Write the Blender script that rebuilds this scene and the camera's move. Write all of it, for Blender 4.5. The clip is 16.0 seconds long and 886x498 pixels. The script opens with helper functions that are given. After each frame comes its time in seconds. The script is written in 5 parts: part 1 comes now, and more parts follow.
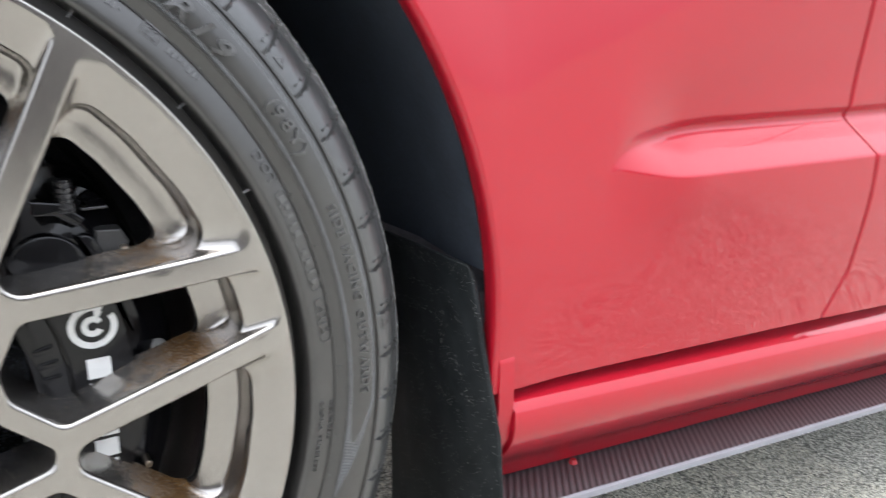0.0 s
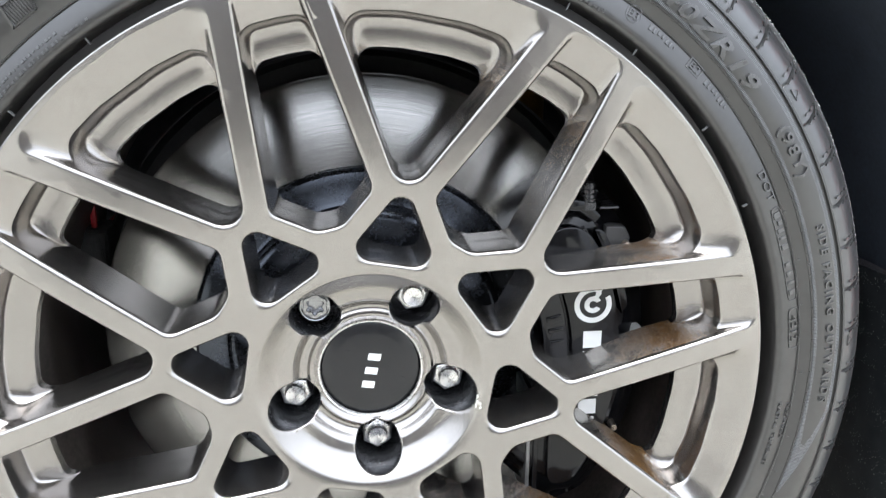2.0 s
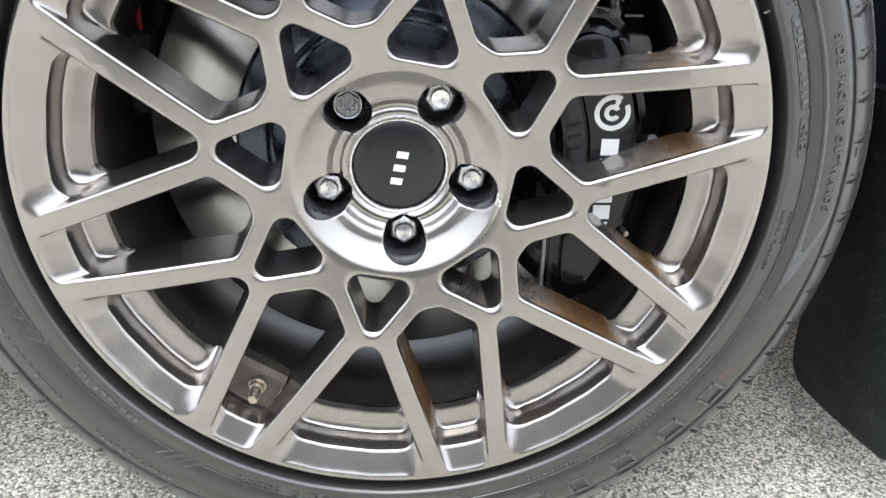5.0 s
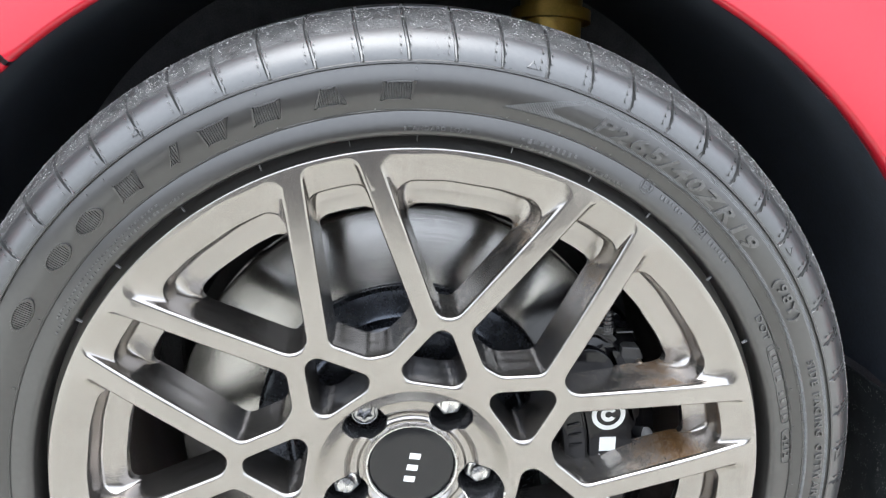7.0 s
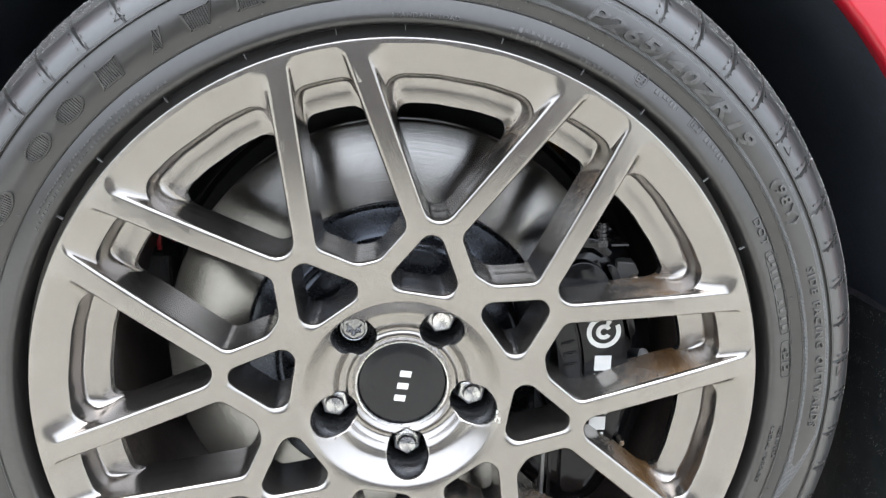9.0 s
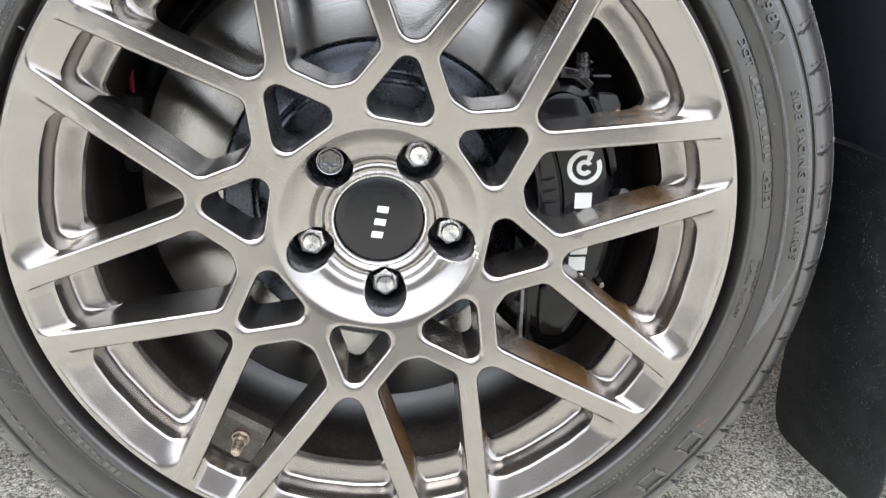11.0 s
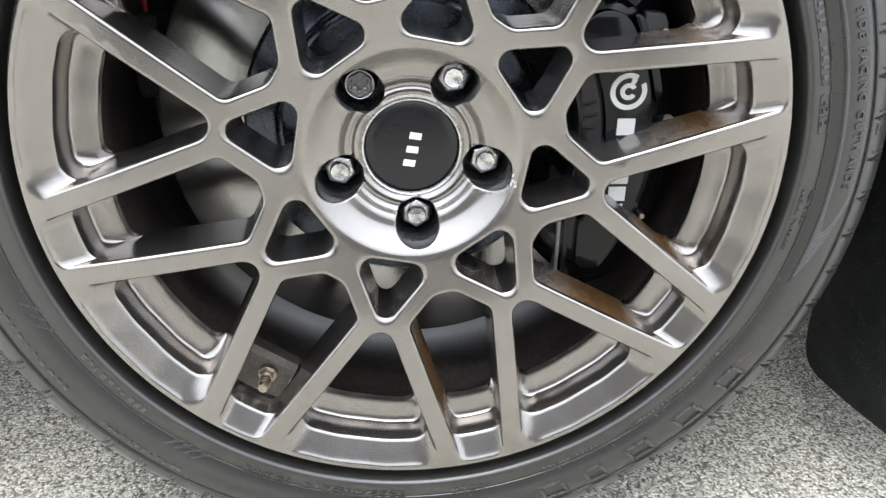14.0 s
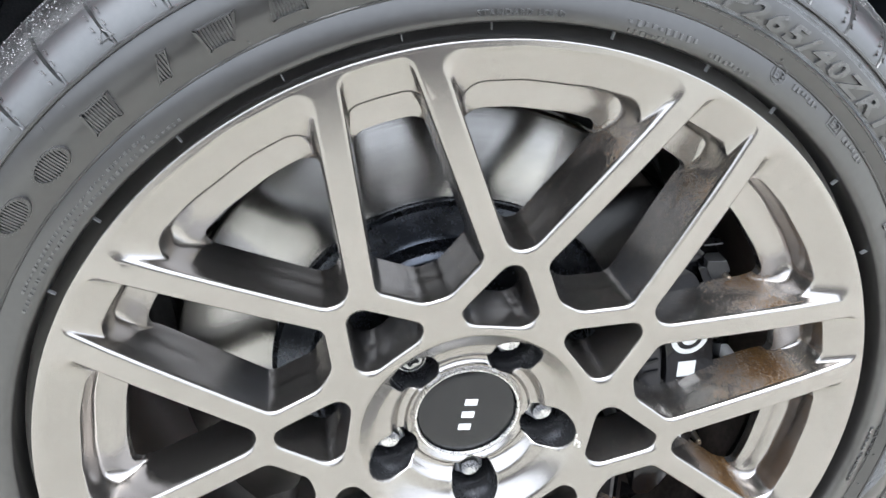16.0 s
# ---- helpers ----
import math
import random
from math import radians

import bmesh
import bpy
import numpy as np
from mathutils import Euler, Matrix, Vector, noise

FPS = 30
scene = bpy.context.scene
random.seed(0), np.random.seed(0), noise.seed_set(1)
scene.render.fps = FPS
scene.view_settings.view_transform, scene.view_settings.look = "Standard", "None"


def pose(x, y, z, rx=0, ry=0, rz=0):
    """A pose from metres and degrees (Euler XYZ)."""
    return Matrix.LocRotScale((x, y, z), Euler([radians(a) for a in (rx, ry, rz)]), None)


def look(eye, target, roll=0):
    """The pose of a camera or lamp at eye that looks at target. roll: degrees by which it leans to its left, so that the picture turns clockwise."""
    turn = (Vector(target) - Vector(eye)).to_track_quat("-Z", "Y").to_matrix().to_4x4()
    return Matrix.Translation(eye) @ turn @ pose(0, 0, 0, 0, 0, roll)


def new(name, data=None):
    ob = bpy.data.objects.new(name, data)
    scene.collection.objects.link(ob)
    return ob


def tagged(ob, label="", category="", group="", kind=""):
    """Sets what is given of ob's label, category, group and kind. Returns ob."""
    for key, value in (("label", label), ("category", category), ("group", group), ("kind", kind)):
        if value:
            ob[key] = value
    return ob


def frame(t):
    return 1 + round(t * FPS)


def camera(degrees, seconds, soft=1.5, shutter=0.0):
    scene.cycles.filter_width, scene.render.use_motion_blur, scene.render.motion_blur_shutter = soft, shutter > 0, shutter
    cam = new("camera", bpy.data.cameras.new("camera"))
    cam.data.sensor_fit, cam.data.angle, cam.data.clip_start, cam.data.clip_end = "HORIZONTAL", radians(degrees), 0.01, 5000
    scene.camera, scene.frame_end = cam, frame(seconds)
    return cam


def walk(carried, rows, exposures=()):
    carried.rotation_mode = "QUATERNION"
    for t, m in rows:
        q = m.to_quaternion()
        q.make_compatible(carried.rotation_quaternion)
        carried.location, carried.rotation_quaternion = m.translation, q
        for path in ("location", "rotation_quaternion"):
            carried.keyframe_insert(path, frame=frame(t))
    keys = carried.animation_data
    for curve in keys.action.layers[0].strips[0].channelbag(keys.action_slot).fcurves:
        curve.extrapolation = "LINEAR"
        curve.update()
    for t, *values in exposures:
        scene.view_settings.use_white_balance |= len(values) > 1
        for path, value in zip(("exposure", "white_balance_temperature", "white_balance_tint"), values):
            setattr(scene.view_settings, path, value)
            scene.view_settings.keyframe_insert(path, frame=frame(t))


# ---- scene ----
cam = camera(57.76, 16.0, soft=1.2, shutter=0.2)
# seconds, eye, then yaw to the left, pitch up and roll in degrees
PATH = [
    (0, 0.1077, -0.4808, 0.5528, -31.010, -16.818, 0.359),
    (0.5, 0.0646, -0.4822, 0.5816, -19.918, -16.097, -0.087),
    (1, 0.0246, -0.4952, 0.5964, -13.808, -16.168, -0.102),
    (1.5, 0.0021, -0.5086, 0.5895, -9.742, -15.717, 0.134),
    (2, -0.0105, -0.5217, 0.5682, -6.732, -16.141, 0.179),
    (2.5, -0.0031, -0.5355, 0.5402, -4.593, -16.455, 0.218),
    (3, 0.0000, -0.5488, 0.5043, -3.137, -18.105, 0.227),
    (3.2, -0.0054, -0.5554, 0.4923, -3.225, -20.348, 0.315),
    (4.1, -0.0065, -0.5650, 0.4810, -3.700, -25.700, 0.800),
    (5.3, -0.0075, -0.5735, 0.5785, -4.246, -25.087, 1.315),
    (5.5, 0.0016, -0.5721, 0.6145, -4.030, -25.026, 1.286),
    (5.8, -0.0039, -0.5619, 0.6495, -3.854, -25.618, 1.083),
    (6, -0.0037, -0.5601, 0.6658, -3.823, -23.881, 0.880),
    (6.5, -0.0098, -0.5585, 0.6832, -4.192, -19.362, 0.773),
    (7, -0.0198, -0.5671, 0.6857, -4.352, -17.065, 0.725),
    (7.5, -0.0192, -0.5810, 0.6738, -4.125, -15.738, 0.667),
    (8, -0.0135, -0.5763, 0.6557, -4.097, -16.016, 0.662),
    (8.2, -0.0134, -0.5753, 0.6473, -4.082, -16.172, 0.687),
    (10.3, -0.0040, -0.5812, 0.5600, -4.250, -16.270, 0.800),
    (10.5, -0.0037, -0.5812, 0.5559, -4.387, -17.543, 0.850),
    (11, 0.0050, -0.5932, 0.5294, -4.306, -20.531, 0.930),
    (11.5, 0.0133, -0.6000, 0.5168, -4.324, -22.535, 0.989),
    (12, 0.0199, -0.5999, 0.5101, -4.620, -23.871, 1.087),
    (12.5, 0.0117, -0.5972, 0.5098, -4.747, -24.883, 1.148),
    (12.8, 0.0034, -0.5909, 0.5305, -4.952, -25.419, 1.118),
    (13, 0.0153, -0.5884, 0.5344, -4.844, -24.868, 1.082),
    (13.5, 0.0151, -0.5844, 0.5219, -4.613, -24.978, 0.943),
    (14, -0.0217, -0.5686, 0.5126, -4.665, -24.861, 1.026),
    (14.2, -0.0421, -0.5554, 0.5295, -5.068, -25.418, 1.308),
    (14.5, -0.0609, -0.5344, 0.5484, -5.333, -25.650, 1.470),
    (15, -0.0749, -0.5118, 0.5816, -6.304, -26.454, 1.564),
    (15.3, -0.0633, -0.5010, 0.6346, -6.812, -27.490, 1.436),
    (15.5, -0.0574, -0.4816, 0.6580, -7.262, -27.752, 0.875),
    (15.7, -0.0522, -0.4643, 0.6775, -6.328, -28.239, -0.859),
    (16, -0.0911, -0.4303, 0.6856, -10.125, -27.642, -0.520),
]
EXPOSURES = [(0.0, 1.14, 6450, 10), (0.5, 1.22, 6350, 9), (1.0, 1.28, 6300, 9), (1.5, 1.45, 6300, 9), (3.2, 1.46, 6450, 9), (5.5, 1.28, 6400, 9), (6.0, 1.54, 6300, 9), (7.0, 1.54, 6300, 9), (7.5, 1.32, 6350, 9), (8.0, 1.32, 6350, 9), (10.5, 1.48, 6500, 9), (11.5, 1.38, 6600, 9), (12.5, 0.97, 6680, 9), (14.0, 1.06, 6500, 9), (14.5, 1.08, 6450, 9), (15.0, 1.24, 6350, 9), (16.0, 1.6, 6250, 9)]
walk(cam, [(t, pose(x, y, z, 90 + pitch, 0, yaw) @ pose(0, 0, 0, 0, 0, roll)) for t, x, y, z, yaw, pitch, roll in PATH], EXPOSURES)

# ---- world and sun: a bright, hazy overcast sky ----
world = bpy.data.worlds.new("world")
scene.world = world
world.use_nodes = True
wn, wl = world.node_tree.nodes, world.node_tree.links
sky = wn.new("ShaderNodeTexSky")
sky.sky_type, sky.sun_disc = "NISHITA", False
sky.sun_elevation, sky.sun_rotation = radians(75), radians(205)
sky.air_density, sky.dust_density, sky.ozone_density = 1.0, 4.0, 1.0
haze = wn.new("ShaderNodeHueSaturation")
haze.inputs["Saturation"].default_value = 0.30
wl.new(sky.outputs[0], haze.inputs["Color"])
# an overcast sky is about three times as bright overhead as at the horizon
where, height = wn.new("ShaderNodeTexCoord"), wn.new("ShaderNodeSeparateXYZ")
wl.new(where.outputs["Generated"], height.inputs[0])
lift = wn.new("ShaderNodeMapRange")
lift.inputs["From Min"].default_value, lift.inputs["From Max"].default_value = 0.0, 1.0
lift.inputs["To Min"].default_value, lift.inputs["To Max"].default_value = 0.34, 1.0
wl.new(height.outputs["Z"], lift.inputs["Value"])
layer = wn.new("ShaderNodeVectorMath")
layer.operation = "SCALE"
layer.inputs[0].default_value = (13.6, 14.5, 16.2)
wl.new(lift.outputs[0], layer.inputs["Scale"])
cloud = wn.new("ShaderNodeMix")
cloud.data_type = "RGBA"
cloud.inputs["Factor"].default_value = 0.75
wl.new(haze.outputs[0], cloud.inputs["A"])
wl.new(layer.outputs[0], cloud.inputs["B"])
wl.new(cloud.outputs["Result"], wn["Background"].inputs["Color"])
wn["Background"].inputs["Strength"].default_value = 0.15

sun = new("sun", bpy.data.lights.new("sun", "SUN"))
sun.data.energy, sun.data.angle, sun.data.color = 0.7, radians(45), (1.0, 0.96, 0.9)
sun.matrix_world = look((-0.7, -1.4, 6.0), (0, 0, 0))


# ---- materials ----
def material(name):
    m = bpy.data.materials.new(name)
    m.use_nodes = True
    return m, m.node_tree.nodes, m.node_tree.links, m.node_tree.nodes["Principled BSDF"]


def node(nodes, kind, **values):
    n = nodes.new(kind)
    for key, value in values.items():
        n.inputs[key.replace("_", " ")].default_value = value
    return n


def ramp(nodes, stops):
    n = nodes.new("ShaderNodeValToRGB")
    while len(n.color_ramp.elements) < len(stops):
        n.color_ramp.elements.new(0.5)
    for e, (pos, col) in zip(n.color_ramp.elements, stops):
        e.position, e.color = pos, (*col, 1) if len(col) == 3 else col
    return n


def grey(v):
    return (v, v, v)


def simple(name, base, rough, metal=0.0, coat=0.0, vary=0.25, scale=60.0, bump=0.0, bump_scale=400.0, spec=0.5, uneven=0.06, film=0.0):
    """Base colour with two scales of mottling, roughness variation and fine relief."""
    m, n, l, b = material(name)
    co = n.new("ShaderNodeTexCoord")
    big, fine = node(n, "ShaderNodeTexNoise", Scale=scale, Detail=4.0), node(n, "ShaderNodeTexNoise", Scale=scale * 9, Detail=3.0)
    for t in (big, fine):
        l.new(co.outputs["Object"], t.inputs["Vector"])
    both = n.new("ShaderNodeMath")
    both.operation = "MULTIPLY_ADD"
    both.inputs[1].default_value = 0.5
    l.new(fine.outputs[0], both.inputs[0])
    half = n.new("ShaderNodeMath")
    half.operation = "MULTIPLY"
    half.inputs[1].default_value = 0.5
    l.new(big.outputs[0], half.inputs[0])
    l.new(half.outputs[0], both.inputs[2])
    r = ramp(n, [(0.32, [c * (1 - vary) for c in base]), (0.68, [min(1, c * (1 + vary)) for c in base])])
    l.new(both.outputs[0], r.inputs[0])
    l.new(r.outputs[0], b.inputs["Base Color"])
    rr = node(n, "ShaderNodeMapRange", From_Min=0.3, From_Max=0.7, To_Min=max(0.02, rough - uneven), To_Max=rough + uneven)
    l.new(both.outputs[0], rr.inputs[0])
    l.new(rr.outputs[0], b.inputs["Roughness"])
    b.inputs["Metallic"].default_value, b.inputs["Coat Weight"].default_value = metal, coat
    b.inputs["Specular IOR Level"].default_value = spec
    if film:
        b.inputs["Coat Weight"].default_value, b.inputs["Coat IOR"].default_value, b.inputs["Coat Roughness"].default_value = 1.0, film, rough + 0.04
    if bump:
        t = node(n, "ShaderNodeTexNoise", Scale=bump_scale, Detail=3.0)
        l.new(co.outputs["Object"], t.inputs["Vector"])
        bp = node(n, "ShaderNodeBump", Strength=bump, Distance=0.0006)
        l.new(t.outputs[0], bp.inputs["Height"])
        l.new(bp.outputs[0], b.inputs["Normal"])
    return m


PAINT = (0.368, 0.349, 0.331)
WHEEL = simple("wheel_paint", PAINT, 0.23, metal=0.97, coat=0.0, vary=0.05, scale=14, bump=0.004, bump_scale=2500, uneven=0.015)
# nut pocket walls and floors: far darker than the wheel's front
POCKET = simple("pocket_dark", (0.055, 0.056, 0.060), 0.25, metal=0.7, vary=0.3)
WORN_CHROME = simple("worn_chrome", (0.38, 0.38, 0.385), 0.2, metal=1.0, vary=0.3, scale=300)
CHROME = simple("chrome", (0.80, 0.79, 0.78), 0.28, metal=1.0, vary=0.08, scale=120)
DULL_STEEL = simple("dull_steel", (0.50, 0.44, 0.37), 0.30, metal=1.0, vary=0.35, scale=150)
CAP_BLACK = simple("cap_black", (0.010, 0.010, 0.011), 0.22, vary=0.5, scale=300, bump=0.05, bump_scale=3000)
RUBBER = simple("rubber", (0.023, 0.0220, 0.0208), 0.25, vary=0.2, scale=25, bump=0.03, bump_scale=1200, spec=0.6, uneven=0.02, film=1.42)
RUBBER_RIB = simple("rubber_rib", (0.036, 0.035, 0.034), 0.28, vary=0.25, scale=25, spec=0.7, film=1.45)
# the ribbed band's rubber, paler and bluer than the sidewall
RUBBER_PALE = simple("pale_band_rubber", (0.105, 0.109, 0.114), 0.38, vary=0.25, scale=40, spec=0.7, film=1.4)
SHOULDER = simple("shoulder_rubber", (0.036, 0.037, 0.037), 0.32, vary=0.25, scale=35, bump=0.10, bump_scale=900, spec=0.7, film=1.42)
TREAD = simple("tread_rubber", (0.060, 0.060, 0.059), 0.5, vary=0.92, scale=95, bump=1.0, bump_scale=420, spec=0.8)
LINER = simple("liner_plastic", (0.030, 0.036, 0.047), 0.7, vary=0.35, scale=30, bump=0.3, bump_scale=300, spec=0.3)
CALIPER = simple("caliper_black", (0.005, 0.005, 0.006), 0.12, coat=0.0, vary=0.3, scale=80, spec=0.35)
WHITE = simple("white_print", (0.72, 0.72, 0.70), 0.4, vary=0.06, scale=200)
UNDER = simple("underbody_black", (0.075, 0.079, 0.088), 0.65, vary=0.4, spec=0.3)
GOLD = simple("strut_gold", (0.36, 0.24, 0.05), 0.4, metal=0.6, vary=0.2)
RED_PART = simple("red_plastic", (0.35, 0.012, 0.02), 0.4, vary=0.2)
EDGE_GREY = simple("edge_grey", (0.20, 0.20, 0.22), 0.4, vary=0.1)
# mottled dark grey for the unseen walls added to shape reflections
REFLECTION_WALL = simple("reflection_wall_grey", (0.10, 0.096, 0.092), 0.85, vary=0.3, scale=2.5, bump=0.4, bump_scale=60)


def rusted_wall():
    """Wheel paint on the window walls, with patches of rusty brake dust that thin out towards the hub."""
    m, n, l, b = material("wheel_wall_brake_dust")
    co, sep = n.new("ShaderNodeTexCoord"), n.new("ShaderNodeSeparateXYZ")
    l.new(co.outputs["Object"], sep.inputs[0])
    centred = n.new("ShaderNodeVectorMath")
    centred.operation = "SUBTRACT"
    centred.inputs[1].default_value = (0.0, -0.03, ZC)
    l.new(co.outputs["Object"], centred.inputs[0])
    flat = n.new("ShaderNodeVectorMath")
    flat.operation = "MULTIPLY"
    flat.inputs[1].default_value = (1, 0, 1)
    l.new(centred.outputs[0], flat.inputs[0])
    length = n.new("ShaderNodeVectorMath")
    length.operation = "LENGTH"
    l.new(flat.outputs[0], length.inputs[0])
    far = node(n, "ShaderNodeMapRange", From_Min=0.14, From_Max=0.212, To_Min=0.0, To_Max=0.44)
    l.new(length.outputs["Value"], far.inputs[0])
    # the dust lies thickest on the rearward and lower spokes
    side = node(n, "ShaderNodeMapRange", From_Min=-0.2, From_Max=0.2, To_Min=-0.06, To_Max=0.12)
    l.new(sep.outputs[0], side.inputs[0])
    big, fine = node(n, "ShaderNodeTexNoise", Scale=55.0, Detail=5.0), node(n, "ShaderNodeTexNoise", Scale=900.0, Detail=2.0)
    for t in (big, fine):
        l.new(co.outputs["Object"], t.inputs["Vector"])
    low = node(n, "ShaderNodeMapRange", From_Min=ZC - 0.04, From_Max=ZC - 0.15, To_Min=0.0, To_Max=0.38)
    l.new(sep.outputs[2], low.inputs[0])
    both_sides = n.new("ShaderNodeMath")
    both_sides.operation = "ADD"
    l.new(side.outputs[0], both_sides.inputs[0])
    l.new(low.outputs[0], both_sides.inputs[1])
    high = node(n, "ShaderNodeMapRange", From_Min=ZC + 0.055, From_Max=ZC + 0.095, To_Min=0.0, To_Max=-0.16)
    l.new(sep.outputs[2], high.inputs[0])
    all_round = n.new("ShaderNodeMath")
    all_round.operation = "ADD"
    l.new(both_sides.outputs[0], all_round.inputs[0])
    l.new(high.outputs[0], all_round.inputs[1])
    lay = n.new("ShaderNodeMath")
    lay.operation = "ADD"
    l.new(far.outputs[0], lay.inputs[0])
    l.new(all_round.outputs[0], lay.inputs[1])
    cover = n.new("ShaderNodeMath")
    cover.operation = "MULTIPLY_ADD"
    cover.inputs[1].default_value = 0.45
    l.new(big.outputs[0], cover.inputs[0])
    l.new(lay.outputs[0], cover.inputs[2])
    # a golden film that breaks up into fine specks where it thins out
    thick = node(n, "ShaderNodeMapRange", From_Min=0.43, From_Max=0.82, To_Min=0.0, To_Max=1.0)
    l.new(cover.outputs[0], thick.inputs[0])
    # rain keeps the rounded outer corners clean
    washed = node(n, "ShaderNodeMapRange", From_Min=0.208, From_Max=0.230, To_Min=1.0, To_Max=0.0)
    l.new(length.outputs["Value"], washed.inputs[0])
    kept = n.new("ShaderNodeMath")
    kept.operation = "MULTIPLY"
    l.new(thick.outputs[0], kept.inputs[0])
    l.new(washed.outputs[0], kept.inputs[1])
    tiny = node(n, "ShaderNodeTexNoise", Scale=2600.0, Detail=2.0)
    l.new(co.outputs["Object"], tiny.inputs["Vector"])
    grit = n.new("ShaderNodeMath")
    grit.operation = "ADD"
    l.new(fine.outputs[0], grit.inputs[0])
    l.new(tiny.outputs[0], grit.inputs[1])
    sum_up = n.new("ShaderNodeMath")
    sum_up.operation = "MULTIPLY_ADD"
    sum_up.inputs[1].default_value = 0.62
    l.new(kept.outputs[0], sum_up.inputs[0])
    l.new(grit.outputs[0], sum_up.inputs[2])
    hard = node(n, "ShaderNodeMapRange", From_Min=1.20, From_Max=1.40, To_Min=0.0, To_Max=1.0)
    l.new(sum_up.outputs[0], hard.inputs[0])
    veil = n.new("ShaderNodeMath")
    veil.operation = "MULTIPLY"
    veil.inputs[1].default_value = 0.55
    l.new(kept.outputs[0], veil.inputs[0])
    mask = n.new("ShaderNodeMath")
    mask.operation = "MAXIMUM"
    l.new(veil.outputs[0], mask.inputs[0])
    l.new(hard.outputs[0], mask.inputs[1])
    dust = ramp(n, [(0.36, (0.016, 0.008, 0.003)), (0.54, (0.044, 0.022, 0.008)), (0.66, (0.25, 0.135, 0.040))])
    l.new(tiny.outputs[0], dust.inputs[0])
    mix = n.new("ShaderNodeMix")
    mix.data_type = "RGBA"
    mix.inputs["A"].default_value = (*PAINT, 1)
    b.inputs["Specular IOR Level"].default_value = 0.15
    l.new(mask.outputs[0], mix.inputs["Factor"])
    l.new(dust.outputs[0], mix.inputs["B"])
    l.new(mix.outputs["Result"], b.inputs["Base Color"])
    inv = node(n, "ShaderNodeMapRange", To_Min=0.97, To_Max=0.0)
    l.new(mask.outputs[0], inv.inputs[0])
    l.new(inv.outputs[0], b.inputs["Metallic"])
    rg = node(n, "ShaderNodeMapRange", From_Min=0.3, To_Min=0.23, To_Max=0.85)
    l.new(mask.outputs[0], rg.inputs[0])
    l.new(rg.outputs[0], b.inputs["Roughness"])
    return m


def brushed_disc():
    """Turned cast iron: fine circular score marks round the axle."""
    m, n, l, b = material("brake_disc_iron")
    co = n.new("ShaderNodeTexCoord")
    centred = n.new("ShaderNodeVectorMath")
    centred.operation = "SUBTRACT"
    centred.inputs[1].default_value = (0.0, 0.0, ZC)
    l.new(co.outputs["Object"], centred.inputs[0])
    flat = n.new("ShaderNodeVectorMath")
    flat.operation = "MULTIPLY"
    flat.inputs[1].default_value = (1, 0, 1)
    l.new(centred.outputs[0], flat.inputs[0])
    length = n.new("ShaderNodeVectorMath")
    length.operation = "LENGTH"
    l.new(flat.outputs[0], length.inputs[0])
    comb = n.new("ShaderNodeCombineXYZ")
    l.new(length.outputs["Value"], comb.inputs[0])
    rings, blotch = node(n, "ShaderNodeTexNoise", Scale=900.0, Detail=4.0), node(n, "ShaderNodeTexNoise", Scale=16.0, Detail=4.0)
    l.new(comb.outputs[0], rings.inputs["Vector"])
    l.new(co.outputs["Object"], blotch.inputs["Vector"])
    r = ramp(n, [(0.34, (0.24, 0.237, 0.230)), (0.66, (0.54, 0.528, 0.508))])
    half = n.new("ShaderNodeMath")
    half.operation = "MULTIPLY_ADD"
    half.inputs[1].default_value = 0.5
    l.new(rings.outputs[0], half.inputs[0])
    h2 = n.new("ShaderNodeMath")
    h2.operation = "MULTIPLY"
    h2.inputs[1].default_value = 0.5
    l.new(blotch.outputs[0], h2.inputs[0])
    l.new(h2.outputs[0], half.inputs[2])
    l.new(half.outputs[0], r.inputs[0])
    l.new(r.outputs[0], b.inputs["Base Color"])
    b.inputs["Metallic"].default_value, b.inputs["Roughness"].default_value = 1.0, 0.22
    b.inputs["Anisotropic"].default_value, b.inputs["Anisotropic Rotation"].default_value = 0.95, 0.25
    round_axle = n.new("ShaderNodeTangent")
    round_axle.direction_type, round_axle.axis = "RADIAL", "Y"
    l.new(round_axle.outputs[0], b.inputs["Tangent"])
    bp = node(n, "ShaderNodeBump", Strength=0.22, Distance=0.0003)
    l.new(rings.outputs[0], bp.inputs["Height"])
    l.new(bp.outputs[0], b.inputs["Normal"])
    return m


